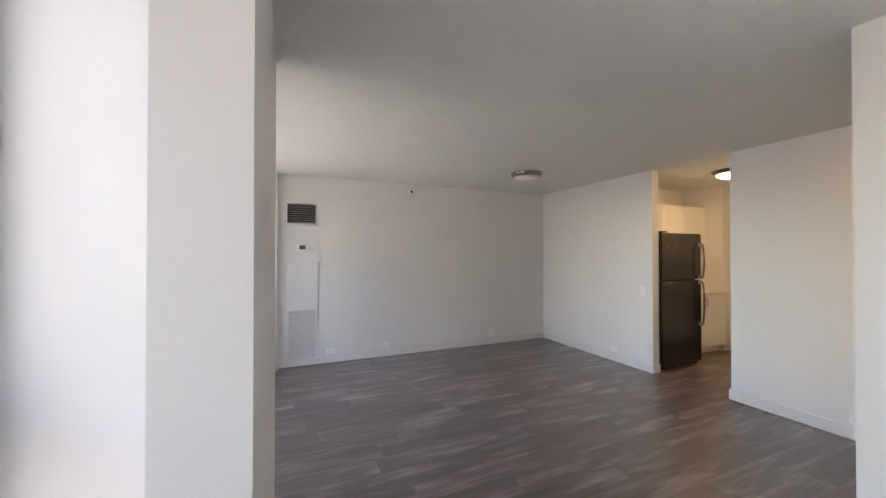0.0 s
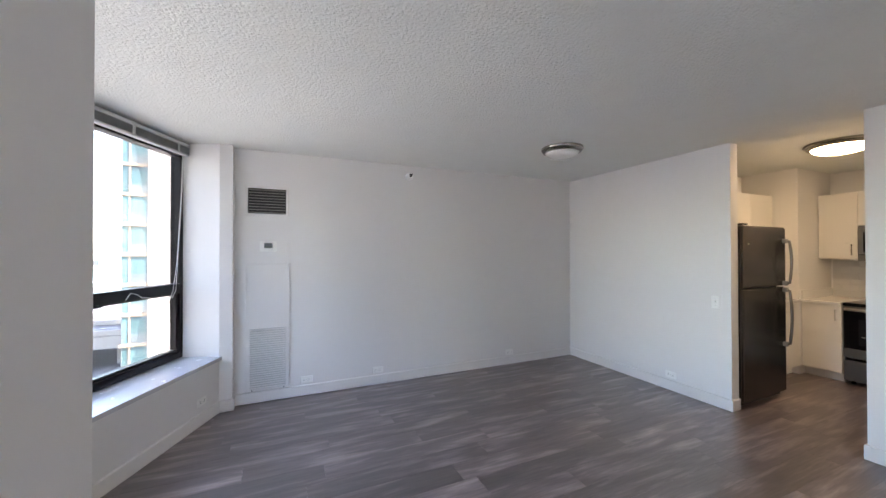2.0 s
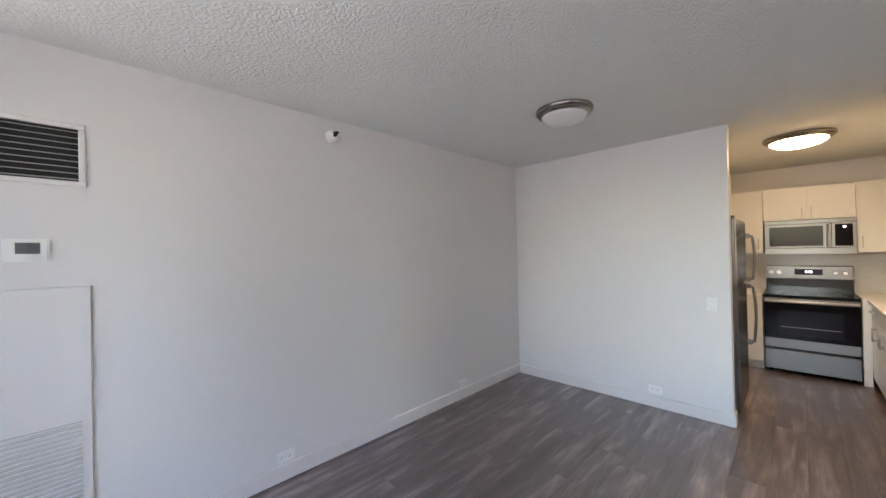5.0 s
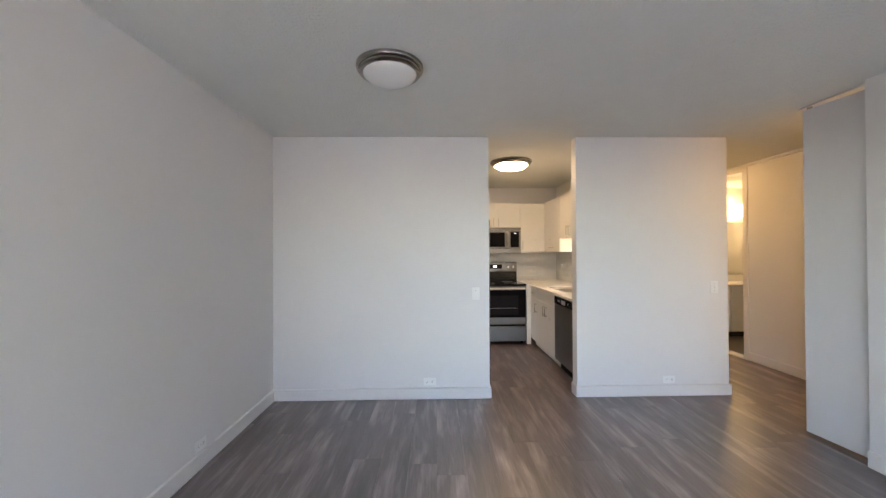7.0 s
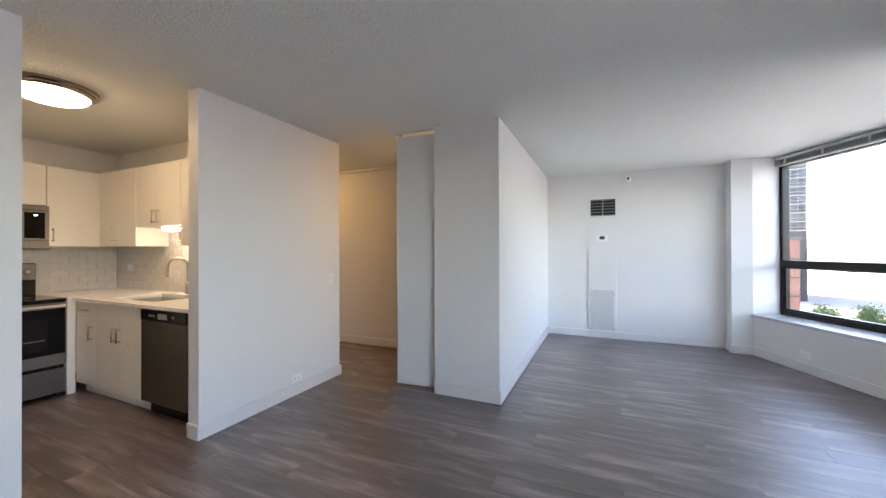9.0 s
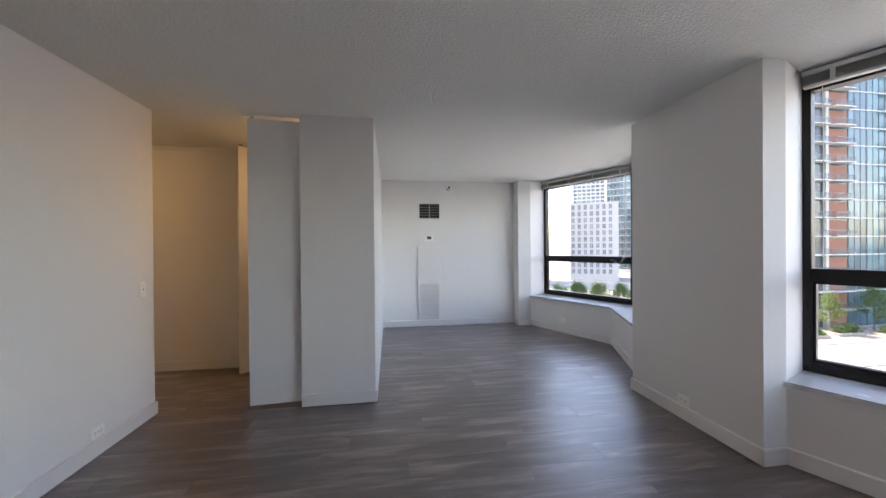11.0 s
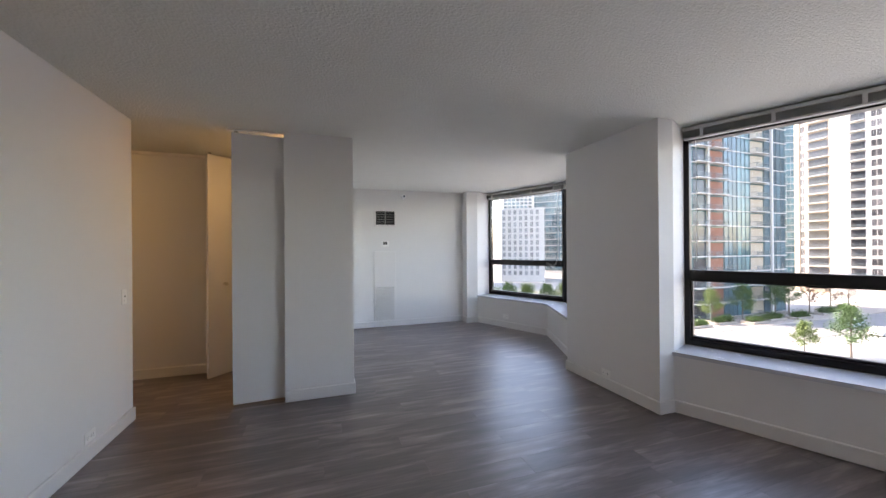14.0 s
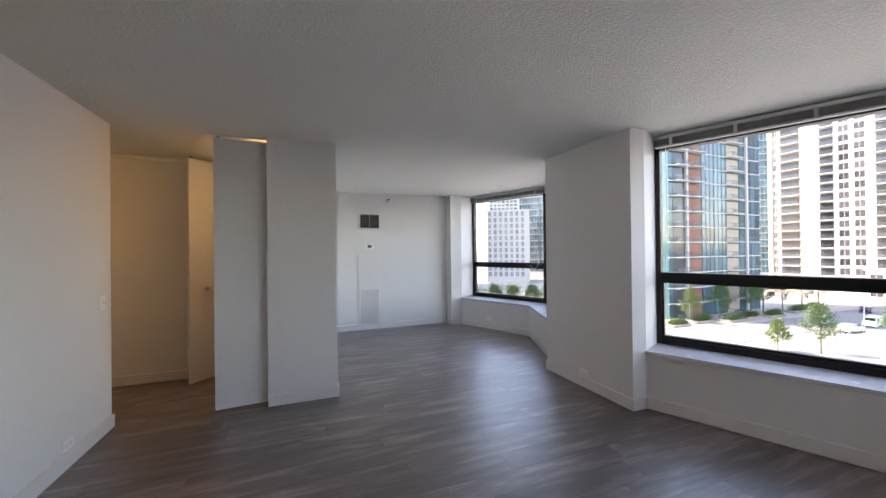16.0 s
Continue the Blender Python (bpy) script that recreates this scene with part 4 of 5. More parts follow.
def tower(name, label, p0, p1, depth, floors, fh, cols, wall, slab=None, base=GROUNDZ, first_floor=1, bars=None):
    """A block whose front runs from p0 to p1 as seen from outside. cols: (kind, x0, x1, glass)."""
    d = p1 - p0
    w = d.length
    e = tagged(empty(name, pose(p0.x, p0.y, base, 0, 0, math.degrees(math.atan2(d.y, d.x)))), label, "building")
    hgt = floors * fh
    part("wall", box(0, w, 0.0, depth, 0, hgt), wall, e)
    part("roof", box(-0.3, w + 0.3, -0.3, depth + 0.3, hgt, hgt + 0.6), slab or wall, e)
    if slab:
        me = with_mat(box(-0.1, w + 0.1, -0.18, 0.0, -0.10, 0.10), "floor_band", slab)
        for k in range(first_floor, floors):
            shared("floor_band", me, e, pose(0, 0, k * fh))
    for kind, x0, x1, glass in cols:
        c = x1 - x0
        if kind == "win":
            pane = with_mat(box(0.06, c - 0.06, -0.06, -0.01, -1.02, 1.02), "window", glass)
            bar = box(0, c, -0.10, -0.0, -1.14, -1.02)
            for b in ((0, c, -0.08, 0.0, 1.02, 1.10), (0, 0.06, -0.08, 0, -1.02, 1.02), (c - 0.06, c, -0.08, 0, -1.02, 1.02), (c / 2 - 0.04, c / 2 + 0.04, -0.08, -0.06, -1.02, 1.02)):
                box(*b, bm=bar)
            frame_mesh = with_mat(bar, "window_frame", slab or wall)
            for k in range(first_floor, floors):
                o = shared("window", pane, e, pose(x0, 0, (k + 0.52) * fh))
                shared("window_frame", frame_mesh, o, Matrix.Identity(4))
        elif kind == "curtain":
            n = max(1, round(c / 1.6))
            pane = with_mat(box(0.03, c / n - 0.03, -0.05, -0.01, 0.20, fh - 0.16), "pane", glass)
            mull = with_mat(box(-0.035, 0.035, -0.12, 0.0, first_floor * fh, hgt), "mullion", bars or slab or wall)
            mid = with_mat(box(0, c, -0.09, -0.05, 0.98, 1.06), "rail", bars or slab or wall)
            for k in range(first_floor, floors):
                shared("rail", mid, e, pose(x0, 0, k * fh))
                for q in range(n):
                    shared("pane", pane, e, pose(x0 + q * c / n, 0, k * fh))
            for q in range(n + 1):
                shared("mullion", mull, e, pose(x0 + q * c / n, 0, 0))
        elif kind == "balcony":
            pane = with_mat(box(0.15, c - 0.15, -0.05, -0.01, 0.15, fh - 0.45), "window", glass)
            deck = with_mat(box(0, c, -1.4, 0.0, -0.09, 0.07), "balcony", slab or wall)
            rail = box(0.03, c - 0.03, -1.41, -1.35, 1.04, 1.10)
            box(0.03, c - 0.03, -1.40, -1.36, 0.16, 0.20, bm=rail)
            n = max(3, round(c / 0.32))
            for q in range(n + 1):
                x = 0.03 + (c - 0.12) * q / n
                box(x, x + 0.06, -1.40, -1.36, 0.20, 1.04, bm=rail)
            for x in (0.03, c - 0.07):
                box(x, x + 0.04, -1.35, 0, 1.04, 1.10, bm=rail)
            rail = with_mat(rail, "railing", RAILING)
            for k in range(first_floor, floors):
                shared("window", pane, e, pose(x0, 0, k * fh))
                o = shared("balcony", deck, e, pose(x0, 0, k * fh))
                shared("railing", rail, o, Matrix.Identity(4))
        elif kind == "stripe":
            part("pier", box(x0, x1, -0.5, 0.0, 0, hgt), glass, e)
    return e


# glass apartment tower across the street, with its shaded flank
g0, g1 = Vector((-70.0, -49.3)), Vector((-103.0, -49.9))
w = (g1 - g0).length
tower("apartment_tower", "teal glass apartment tower with red brick, pale slab edges and balconies", g0, g1, 18, 17, 3.35,
      [("balcony", 1.2, 5.2, GREYGLASS), ("stripe", 5.3, 5.9, SLABMAT), ("balcony", 6.3, 10.8, BRICKWALL), ("curtain", 11.0, 15.2, BLUEGLASS), ("curtain", 15.4, 19.6, TEALGLASS),
       ("balcony", 19.9, 24.6, TANWALL), ("curtain", 24.9, 27.0, BLUEGLASS), ("stripe", 27.1, 27.6, WHITEWALL), ("curtain", 27.8, w - 0.3, BLUEGLASS)], TEALGLASS, WHITEWALL, first_floor=0, bars=RAILING)
# far street canyon
a0, a1 = spot(-151.8, 230), spot(-154.0, 236)
tower("apartment_tower", "distant pale glass tower at the end of the street", a0, a1, 20, 30, 3.2, [("curtain", 0.3, (a1 - a0).length - 0.3, TEALGLASS)], WHITEWALL, WHITEWALL)
# beige and white balcony towers
b0, b1 = spot(-153.3, 176), spot(-156.0, 172)
w = (b1 - b0).length
tower("apartment_tower", "beige brick apartment tower with stacked balconies", b0, b1, 20, 24, 3.0, [("stripe", 0.0, 1.3, BEIGEWALL), ("win", 1.5, 2.6, GREYGLASS), ("balcony", 3.4, w - 0.3, GREYGLASS)], BEIGEWALL, WHITEWALL)
c0, c1 = spot(-156.0, 171), spot(-161.2, 168)
w = (c1 - c0).length
tower("apartment_tower", "white apartment tower with paired windows and balconies", c0, c1, 20, 25, 3.0,
      [("balcony", 4.3, 7.7, GREYGLASS), ("win", 8.7, 11.0, GREYGLASS), ("win", 12.0, 14.3, GREYGLASS)], WHITEWALL, WHITEWALL, first_floor=2)
d0, d1 = spot(-161.2, 160), spot(-172.0, 158)
w = (d1 - d0).length
tower("apartment_tower", "white apartment tower with deep dark balconies", d0, d1, 20, 26, 3.0,
      [("balcony", 0.5 + 5.6 * k, 3.6 + 5.6 * k, GREYGLASS) for k in range(5)] + [("win", 4.1 + 5.6 * k, 5.7 + 5.6 * k, GREYGLASS) for k in range(5)], WHITEWALL, WHITEWALL, first_floor=2)
tower("shop_building", "low white shop building with a row of dark windows", Vector((-146.5, -47)), Vector((-146.5, -8)), 1.2, 2, 4.2, [("win", 0.8 + 3.2 * k, 3.4 + 3.2 * k, GREYGLASS) for k in range(12)], WHITEWALL, WHITEWALL, first_floor=0)
# towers seen past the south bay
e0, e1 = spot(-118.0, 170), spot(-124.6, 170)
w = (e1 - e0).length
tower("office_block", "white masonry block with a grid of windows", e0, e1, 25, 12, 2.8, [("win", 0.7 + 2.5 * k, 2.1 + 2.5 * k, PALEGLASS) for k in range(int((w - 1) / 2.5))], WHITEWALL, WHITEWALL)
f0, f1 = spot(-118.4, 330), spot(-123.2, 330)
w = (f1 - f0).length
tower("apartment_tower", "tall white tower behind a masonry block", f0, f1, 25, 36, 3.2, [("win", 0.6 + 3.6 * k, 3.3 + 3.6 * k, BLUEGLASS) for k in range(int((w - 1.5) / 3.6))], SLABMAT, WHITEWALL, first_floor=8)
h0, h1 = spot(-123.0, 205), spot(-128.0, 200)
w = (h1 - h0).length
tower("office_tower", "pale blue glass office tower with striped floors", h0, h1, 25, 24, 3.4, [("curtain", 0.3, w - 0.3, BLUEGLASS)], WHITEWALL, WHITEWALL)
i0, i1 = spot(-104.0, 150), spot(-111.6, 150)
w = (i1 - i0).length
tower("office_tower", "dark tower with grey horizontal louvred floors", i0, i1, 25, 26, 2.6, [("curtain", 0.3, w - 0.3, GREYGLASS)], GREYGLASS, SLABMAT, first_floor=8)
j0, j1 = spot(-106.0, 90), spot(-111.2, 92)
w = (j1 - j0).length
tower("brick_house", "red-brown brick house with a dark eave", j0, j1, 10, 5, 3.4, [("win", 0.7 + 2.4 * k, 2.2 + 2.4 * k, TEALGLASS) for k in range(3)], BRICKWALL, GREYGLASS)

# neighbouring tower to the north-west with a glazed corner bay
WEST0 = Vector((1.05, 2.74))
n0, n1 = spot(107.95, 48, WEST0), spot(96.0, 46, WEST0)
tower("apartment_tower", "white tower with a teal glazed bay and tan slab bands", n0, n1, 9, 16, 3.05, [("curtain", 0.05, 0.62, TEALGLASS), ("curtain", 0.72, 2.1, TEALGLASS)], WHITEWALL, None, bars=RAILING)
bands = tagged(empty("balcony_bands", pose(n0.x, n0.y, GROUNDZ, 0, 0, math.degrees(math.atan2((n1 - n0).y, (n1 - n0).x)))), "tan slab bands wrapping a glazed bay", "slab bands")
me = with_mat(box(-0.12, 2.18, -0.28, 0.0, -0.16, 0.16), "band", TANBAND)
spandrel = with_mat(box(0.74, 2.08, -0.10, -0.055, 0.18, 0.98), "spandrel", RAILING)
post = with_mat(box(0.60, 0.74, -0.2, 0, 0, 16 * 3.05), "post", TANBAND)
for k in range(1, 17):
    shared("band", me, bands, pose(0, 0, k * 3.05))
    shared("spandrel", spandrel, bands, pose(0, 0, k * 3.05))
shared("post", post, bands, Matrix.Identity(4))
podium = tagged(part("podium", box(-16, 12, 46.4, 47.2, GROUNDZ, GROUNDZ + 2.6, 0.05), WHITEWALL), "low white wall at the foot of the tower", "wall")
podium.matrix_world = pose(2.6, 0.6, 0)

# raised highway, lake and far shore
hw = tagged(empty("highway_overpass", pose(0, 63.5, 0)), "raised concrete highway with low barriers and lane lines", "overpass", kind="structure")
part("deck", box(-260, 160, 0, 19, -11.2, -9.6), CONCRETE, hw)
part("road_surface", box(-260, 160, 0.5, 18.5, -9.596, -9.55), ASPHALT, hw)
for y in (0.0, 9.3, 18.6):
    part("barrier", box(-260, 160, y, y + 0.4, -9.55, -8.8, 0.05), CONCRETE, hw)
dash = with_mat(box(0, 3, -0.07, 0.07, 0, 0.01), "lane_line", PLASTIC)
for k in range(24):
    for y in (3.4, 6.4, 12.5, 15.5):
        shared("lane_line", dash, hw, pose(-150 + k * 9, y, -9.548))
for k in range(12):
    part("pier", box(-200 + k * 30, -198.4 + k * 30, 3, 16, GROUNDZ, -11.2), CONCRETE, hw)
tagged(part("car_park", box(-200, 100, 50, 110, GROUNDZ + 0.004, GROUNDZ + 0.02), ASPHALT), "dark asphalt car park under the highway", "car park", kind="structure")
tagged(part("lake", box(-2900, 2900, 215, 2900, GROUNDZ + 0.01, GROUNDZ + 0.1), WATER), "turquoise lake reaching to the horizon", "water", kind="structure")
tagged(part("harbour_yard", box(-400, 200, 112, 214.9, GROUNDZ + 0.004, GROUNDZ + 0.03), YARD), "grey paved harbour yard along the shore", "pavement", kind="structure")
SHEDROOF = material("shed_roof", (0.15, 0.15, 0.155), 0.7, vary=0.15)


def shed(x, y, w, d, h, mat):
    e = tagged(empty("waterfront_shed", pose(x, y, GROUNDZ)), "long low white waterfront building with a pitched roof", "shed", group="waterfront sheds")
    part("wall", box(0, w, 0, d, 0, h), mat, e)
    part("roof", prism([(-0.4, h), (w + 0.4, h), (w * 0.5, h + 2.2)], -d - 0.4, 0.4), REDROOF if w > 24 else SHEDROOF, e).matrix_basis = pose(0, 0, 0, 90)
    for k in range(int(w / 4)):
        part("window", box(1 + 4 * k, 2.6 + 4 * k, -0.08, 0, 0.9, h - 0.8), GREYGLASS, e)


for x, y, w2, h2 in ((-118, 168, 26, 3.5), (-84, 160, 20, 3), (-150, 178, 22, 4), (-62, 152, 14, 2.6), (-190, 190, 30, 5), (-50, 176, 16, 3), (-98, 190, 12, 4.5), (-134, 200, 15, 3.5)):
    shed(x, y, w2, 14, h2, DOCKWALL)
tagged(part("breakwater", box(-330, -60, 420, 440, GROUNDZ, GROUNDZ + 3.5, 0.6), KERB), "low stone breakwater out on the lake", "breakwater", kind="structure")
tagged(part("lighthouse_building", box(-166, -154, 424, 434, GROUNDZ, GROUNDZ + 9, 0.5), GREYGLASS), "small dark building on the breakwater", "building")



def boat(x, y, turn, length):
    e = tagged(empty("moored_boat", pose(x, y, GROUNDZ + 0.1, 0, 0, turn)), "small white motor boat moored at the shore", "boat", group="moored boats")
    hull = prism([(-length / 2, -1.1), (length * 0.2, -1.2), (length / 2, 0), (length * 0.2, 1.2), (-length / 2, 1.1)], 0, 1.2)
    part("hull", hull, CARWHITE, e)
    part("cabin", box(-length * 0.25, length * 0.12, -0.8, 0.8, 1.2, 2.3, 0.2), CARWHITE, e)
    part("windscreen", box(length * 0.12, length * 0.14, -0.7, 0.7, 1.5, 2.2), BLACKGLASS, e)


CARWHITE = material("white_car_paint", (0.75, 0.75, 0.74), 0.25, coat=0.5)
for k in range(18):
    boat(-170 + 8.3 * k + 3 * math.sin(k * 2.1), 224 + 9 * (k % 4), 30 * (k % 5), 6 + (k % 3))

# street, kerbs and planters in front of the glass tower
def strip(name, pts, z0, z1, mat, label, category):
    return tagged(part(name, prism([tuple(p) for p in pts], z0, z1), mat), label, category, kind="structure")


strip("road_street", [(-146, -40), (-20, -40), (-20, -31.5), (-146, -31.5)], GROUNDZ + 0.004, GROUNDZ + 0.03, STREET, "pale worn asphalt street", "road")
strip("pavement_street", [(-146, -49.2), (-20, -49.2), (-20, -40.3), (-146, -40.3)], GROUNDZ + 0.002, GROUNDZ + 0.15, PAVING, "tan paved pavement in front of the tower", "pavement")
strip("kerb_1", [(-146, -40.298), (-20, -40.298), (-20, -40.002), (-146, -40.002)], GROUNDZ, GROUNDZ + 0.17, KERB, "raised stone kerb along the street", "kerb")
strip("kerb_2", [(-146, -31.498), (-20, -31.498), (-20, -31.2), (-146, -31.2)], GROUNDZ, GROUNDZ + 0.17, KERB, "raised stone kerb along the plaza", "kerb")


def tree(p, h, spread, mat, label, seed, sparse=1.0, z=GROUNDZ):
    rnd = random.Random(seed)
    e = tagged(empty("tree", pose(p[0], p[1], z)), label, "tree", group="street trees")
    trunk = lathe([(0.0, 0), (0.035 * h * 0.6, 0), (0.016 * h, h * 0.12), (0.012 * h, h * 0.45), (0.004 * h, h * 0.9), (0, h * 0.92)], 9)
    limbs = []
    for k in range(11):
        a, z0 = k * 2.4 + rnd.random(), h * (0.28 + 0.055 * k)
        r = spread * (1.08 - 0.085 * k) * (0.7 + 0.3 * rnd.random())
        end = Vector((r * math.cos(a), r * math.sin(a), z0 + h * 0.16))
        tube([(0, 0, z0), end * 0.5 + Vector((0, 0, z0 * 0.5 - 0.02 * h)), end], 0.006 * h, 5, trunk)
        limbs.append((Vector((0, 0, z0)), end))
    part("trunk", trunk, BARK, e)
    crown = bmesh.new()
    for k in range(int(3800 * sparse)):
        a, b = rnd.choice(limbs)
        c = a.lerp(b, 0.35 + 0.75 * rnd.random()) + Vector((rnd.gauss(0, 1), rnd.gauss(0, 1), rnd.gauss(0, 0.8))) * spread * 0.17
        u = Vector((rnd.gauss(0, 1), rnd.gauss(0, 1), rnd.gauss(0, 1))).normalized()
        v = u.orthogonal().normalized()
        s = (0.07 + 0.09 * rnd.random()) * max(1.0, spread / 2.6)
        q = [c + u * s, c + v * s * 0.6, c - u * s, c - v * s * 0.6]
        crown.faces.new([crown.verts.new(x) for x in q])
    part("crown", crown, mat, e)
    return e


def shrub(p, r, mat, seed, z=GROUNDZ):
    rnd = random.Random(seed)
    e = tagged(empty("shrub", pose(p[0], p[1], z)), "low green shrub in a planting bed", "shrub", group="planter shrubs")
    stem, leaves = None, bmesh.new()
    for k in range(6):
        a = k * 1.05
        stem = tube([(0, 0, 0), (r * 0.5 * math.cos(a), r * 0.5 * math.sin(a), r * 0.7)], 0.02, 4, stem)
    for k in range(420):
        c = Vector((rnd.gauss(0, 0.5) * r, rnd.gauss(0, 0.5) * r, abs(rnd.gauss(0.4, 0.3)) * r + 0.08))
        u = Vector((rnd.gauss(0, 1), rnd.gauss(0, 1), rnd.gauss(0, 1))).normalized()
        v = u.orthogonal().normalized()
        s = 0.07 + 0.08 * rnd.random()
        leaves.faces.new([leaves.verts.new(x) for x in (c + u * s, c + v * s, c - u * s, c - v * s)])
    part("stems", stem, BARK, e)
    part("leaves", leaves, mat, e)


def planter(p, w, d, turn, z):
    e = tagged(empty("planter", pose(p[0], p[1], z, 0, 0, turn)), "low pale stone planter filled with mulch", "planter", group="stone planters")
    bm = box(-w, w, -d, -d + 0.35, 0, 0.48, 0.06)
    for b in ((-w, w, d - 0.35, d, 0, 0.48), (-w, -w + 0.35, -d + 0.35, d - 0.35, 0, 0.48), (w - 0.35, w, -d + 0.35, d - 0.35, 0, 0.48)):
        box(*b, bevel=0.06, bm=bm)
    part("rim", bm, PAVING, e)
    part("soil", box(-w + 0.35, w - 0.35, -d + 0.35, d - 0.35, 0, 0.38), SOIL, e)


PZ = GROUNDZ + 0.15
for k, (x, y, half) in enumerate(((-64.8, -44.0, 2.6), (-72.5, -44.6, 2.6), (-79.3, -42.6, 2.4), (-86.0, -43.4, 2.6), (-93.1, -42.6, 2.6), (-104.7, -43.6, 3.2), (-113.0, -44.2, 3.0))):
    planter((x, y), half, 1.3, 0, PZ)
    for j in range(4):
        shrub((x - half * 0.7 + 1.1 * j, y + 0.3 * (j % 2)), 0.75 + 0.25 * ((k + j) % 3), LEAF if (k + j) % 3 else LEAF2, 40 + 5 * k + j, PZ + 0.38)
tree((-70.9, -45.3), 6.8, 2.3, LEAF2, "young street tree with yellow-green leaves beside a planter", 1, z=PZ)
tree((-80.7, -45.7), 7.4, 2.7, LEAF, "green street tree on the pavement", 2, z=PZ)
tree((-91.8, -46.0), 8.6, 2.6, LEAF, "green street tree near the glass tower", 3, z=PZ)
tree((-97.0, -46.2), 8.2, 2.5, LEAF, "green street tree near the glass tower", 4, z=PZ)
tree((-104.5, -46.2), 7.6, 3.0, LEAFRED, "thin street tree with russet leaves", 5, 0.35, z=PZ)
tree((-113.0, -46.3), 7.6, 2.9, LEAFRED, "thin street tree with russet leaves", 6, 0.35, z=PZ)
tree((-120.5, -46.3), 7.6, 2.9, LEAFRED, "thin street tree with russet leaves", 7, 0.35, z=PZ)
tree((-62.0, -26.4), 4.6, 1.7, LEAF2, "small young tree on the plaza", 8, 0.7)
tree((-65.8, -23.2), 7.2, 2.5, LEAF, "leafy green tree on the plaza", 9)
tree((-76.5, -18.8), 8.4, 2.8, LEAF, "leafy green tree on the plaza", 10)
tree(spot(-113.2, 70), 7.4, 3.4, LEAF, "broad green tree below the windows", 11, 1.6)
tree(spot(-116.5, 76), 7.2, 3.2, LEAF, "broad green tree below the windows", 12, 1.6)
tree(spot(-122.0, 100), 5.6, 3.2, LEAF2, "broad green tree below the windows", 13, 1.6)
tree(spot(-125.0, 104), 5.2, 3.0, LEAF, "broad green tree below the windows", 14, 1.6)
tree(spot(-119.2, 98), 5.8, 3.2, LEAF, "broad green tree below the windows", 16, 1.6)
tree(spot(-127.5, 108), 5.4, 3.0, LEAF2, "broad green tree below the windows", 17, 1.6)
tree(spot(115.2, 33, WEST0), 6.2, 2.4, LEAF, "green tree below the north window", 15)


def car(p, turn, paint, label, van=False, z=GROUNDZ):
    """A small hatchback or van: shaped body, glass house, four wheels, lights."""
    e = tagged(empty("car", pose(p[0], p[1], z, 0, 0, turn)), label, "car", group="parked cars")
    side = [(-2.1, 0.35), (2.1, 0.35), (2.15, 0.62), (2.05, 0.80), (1.25, 0.95), (0.55, 1.42), (-1.25, 1.46), (-1.95, 1.02), (-2.15, 0.90)]
    if van:
        side = [(-2.4, 0.35), (2.4, 0.35), (2.45, 0.75), (2.2, 1.0), (1.6, 1.15), (1.1, 1.85), (-2.3, 1.9), (-2.45, 1.0)]
    bm = prism(side, -0.86, 0.86)
    bm.transform(pose(0, 0, 0, 90))
    bmesh.ops.bevel(bm, geom=bm.edges[:], offset=0.09, segments=2, affect="EDGES")
    body = part("body", bm, paint, e, smooth=True)
    cab = [(1.15, 0.99), (0.55, 1.37), (-1.2, 1.40), (-1.75, 1.05)] if not van else [(1.55, 1.18), (1.12, 1.75), (0.2, 1.78), (0.2, 1.18)]
    for y in (-0.875, 0.862):
        g = prism(cab, 0, 0.013)
        g.transform(pose(0, y + 0.013, 0, 90))
        part("side_window", g, BLACKGLASS, e)
    x0, z0, x1, z1 = (1.27, 0.99, 0.62, 1.39) if not van else (1.62, 1.2, 1.17, 1.78)
    g = bmesh.new()
    g.faces.new([g.verts.new(q) for q in ((x0 + 0.02, -0.74, z0), (x0 + 0.02, 0.74, z0), (x1 + 0.02, 0.66, z1), (x1 + 0.02, -0.66, z1))])
    bmesh.ops.solidify(g, geom=g.faces[:], thickness=0.02)
    part("windscreen", g, BLACKGLASS, e)
    for wx in (-1.35, 1.35):
        for wy in (-0.80, 0.80):
            wheel = part("wheel", lathe([(0.20, -0.1), (0.33, -0.1), (0.33, 0.1), (0.20, 0.1)], 20, pose(wx, wy, 0.33, 90)), TYRE, e)
            part("rim", lathe([(0, -0.09), (0.21, -0.105), (0.21, 0.105), (0, 0.09)], 14, pose(wx, wy, 0.33, 90)), NICKEL, wheel)
    for wy in (-0.65, 0.65):
        part("headlight", box(2.06, 2.16, wy - 0.14, wy + 0.14, 0.62, 0.74, 0.02), PLASTIC, e)
        part("tail_light", box(-2.2, -2.1, wy - 0.12, wy + 0.12, 0.75, 0.9, 0.02), REDLIGHT, e)


REDLIGHT = material("red_lens", (0.3, 0.01, 0.01), 0.3)
CARDARK = material("dark_blue_car_paint", (0.02, 0.025, 0.05), 0.25, coat=0.5)
CARTEAL = material("pale_teal_car_paint", (0.32, 0.42, 0.40), 0.3, coat=0.5)
CARGREY = material("silver_car_paint", (0.4, 0.41, 0.42), 0.3, 0.5, coat=0.5)
car((-92.8, -34.2), 4, CARTEAL, "pale teal hatchback parked at the street", z=GROUNDZ + 0.03)
car((-88.3, -28.6), 176, CARWHITE, "white estate car parked at the plaza")
car((-98.6, -29.4), 8, CARWHITE, "white van parked at the plaza", True)
car((-118.5, -37.4), 200, CARDARK, "dark blue car on the far street", z=GROUNDZ + 0.03)
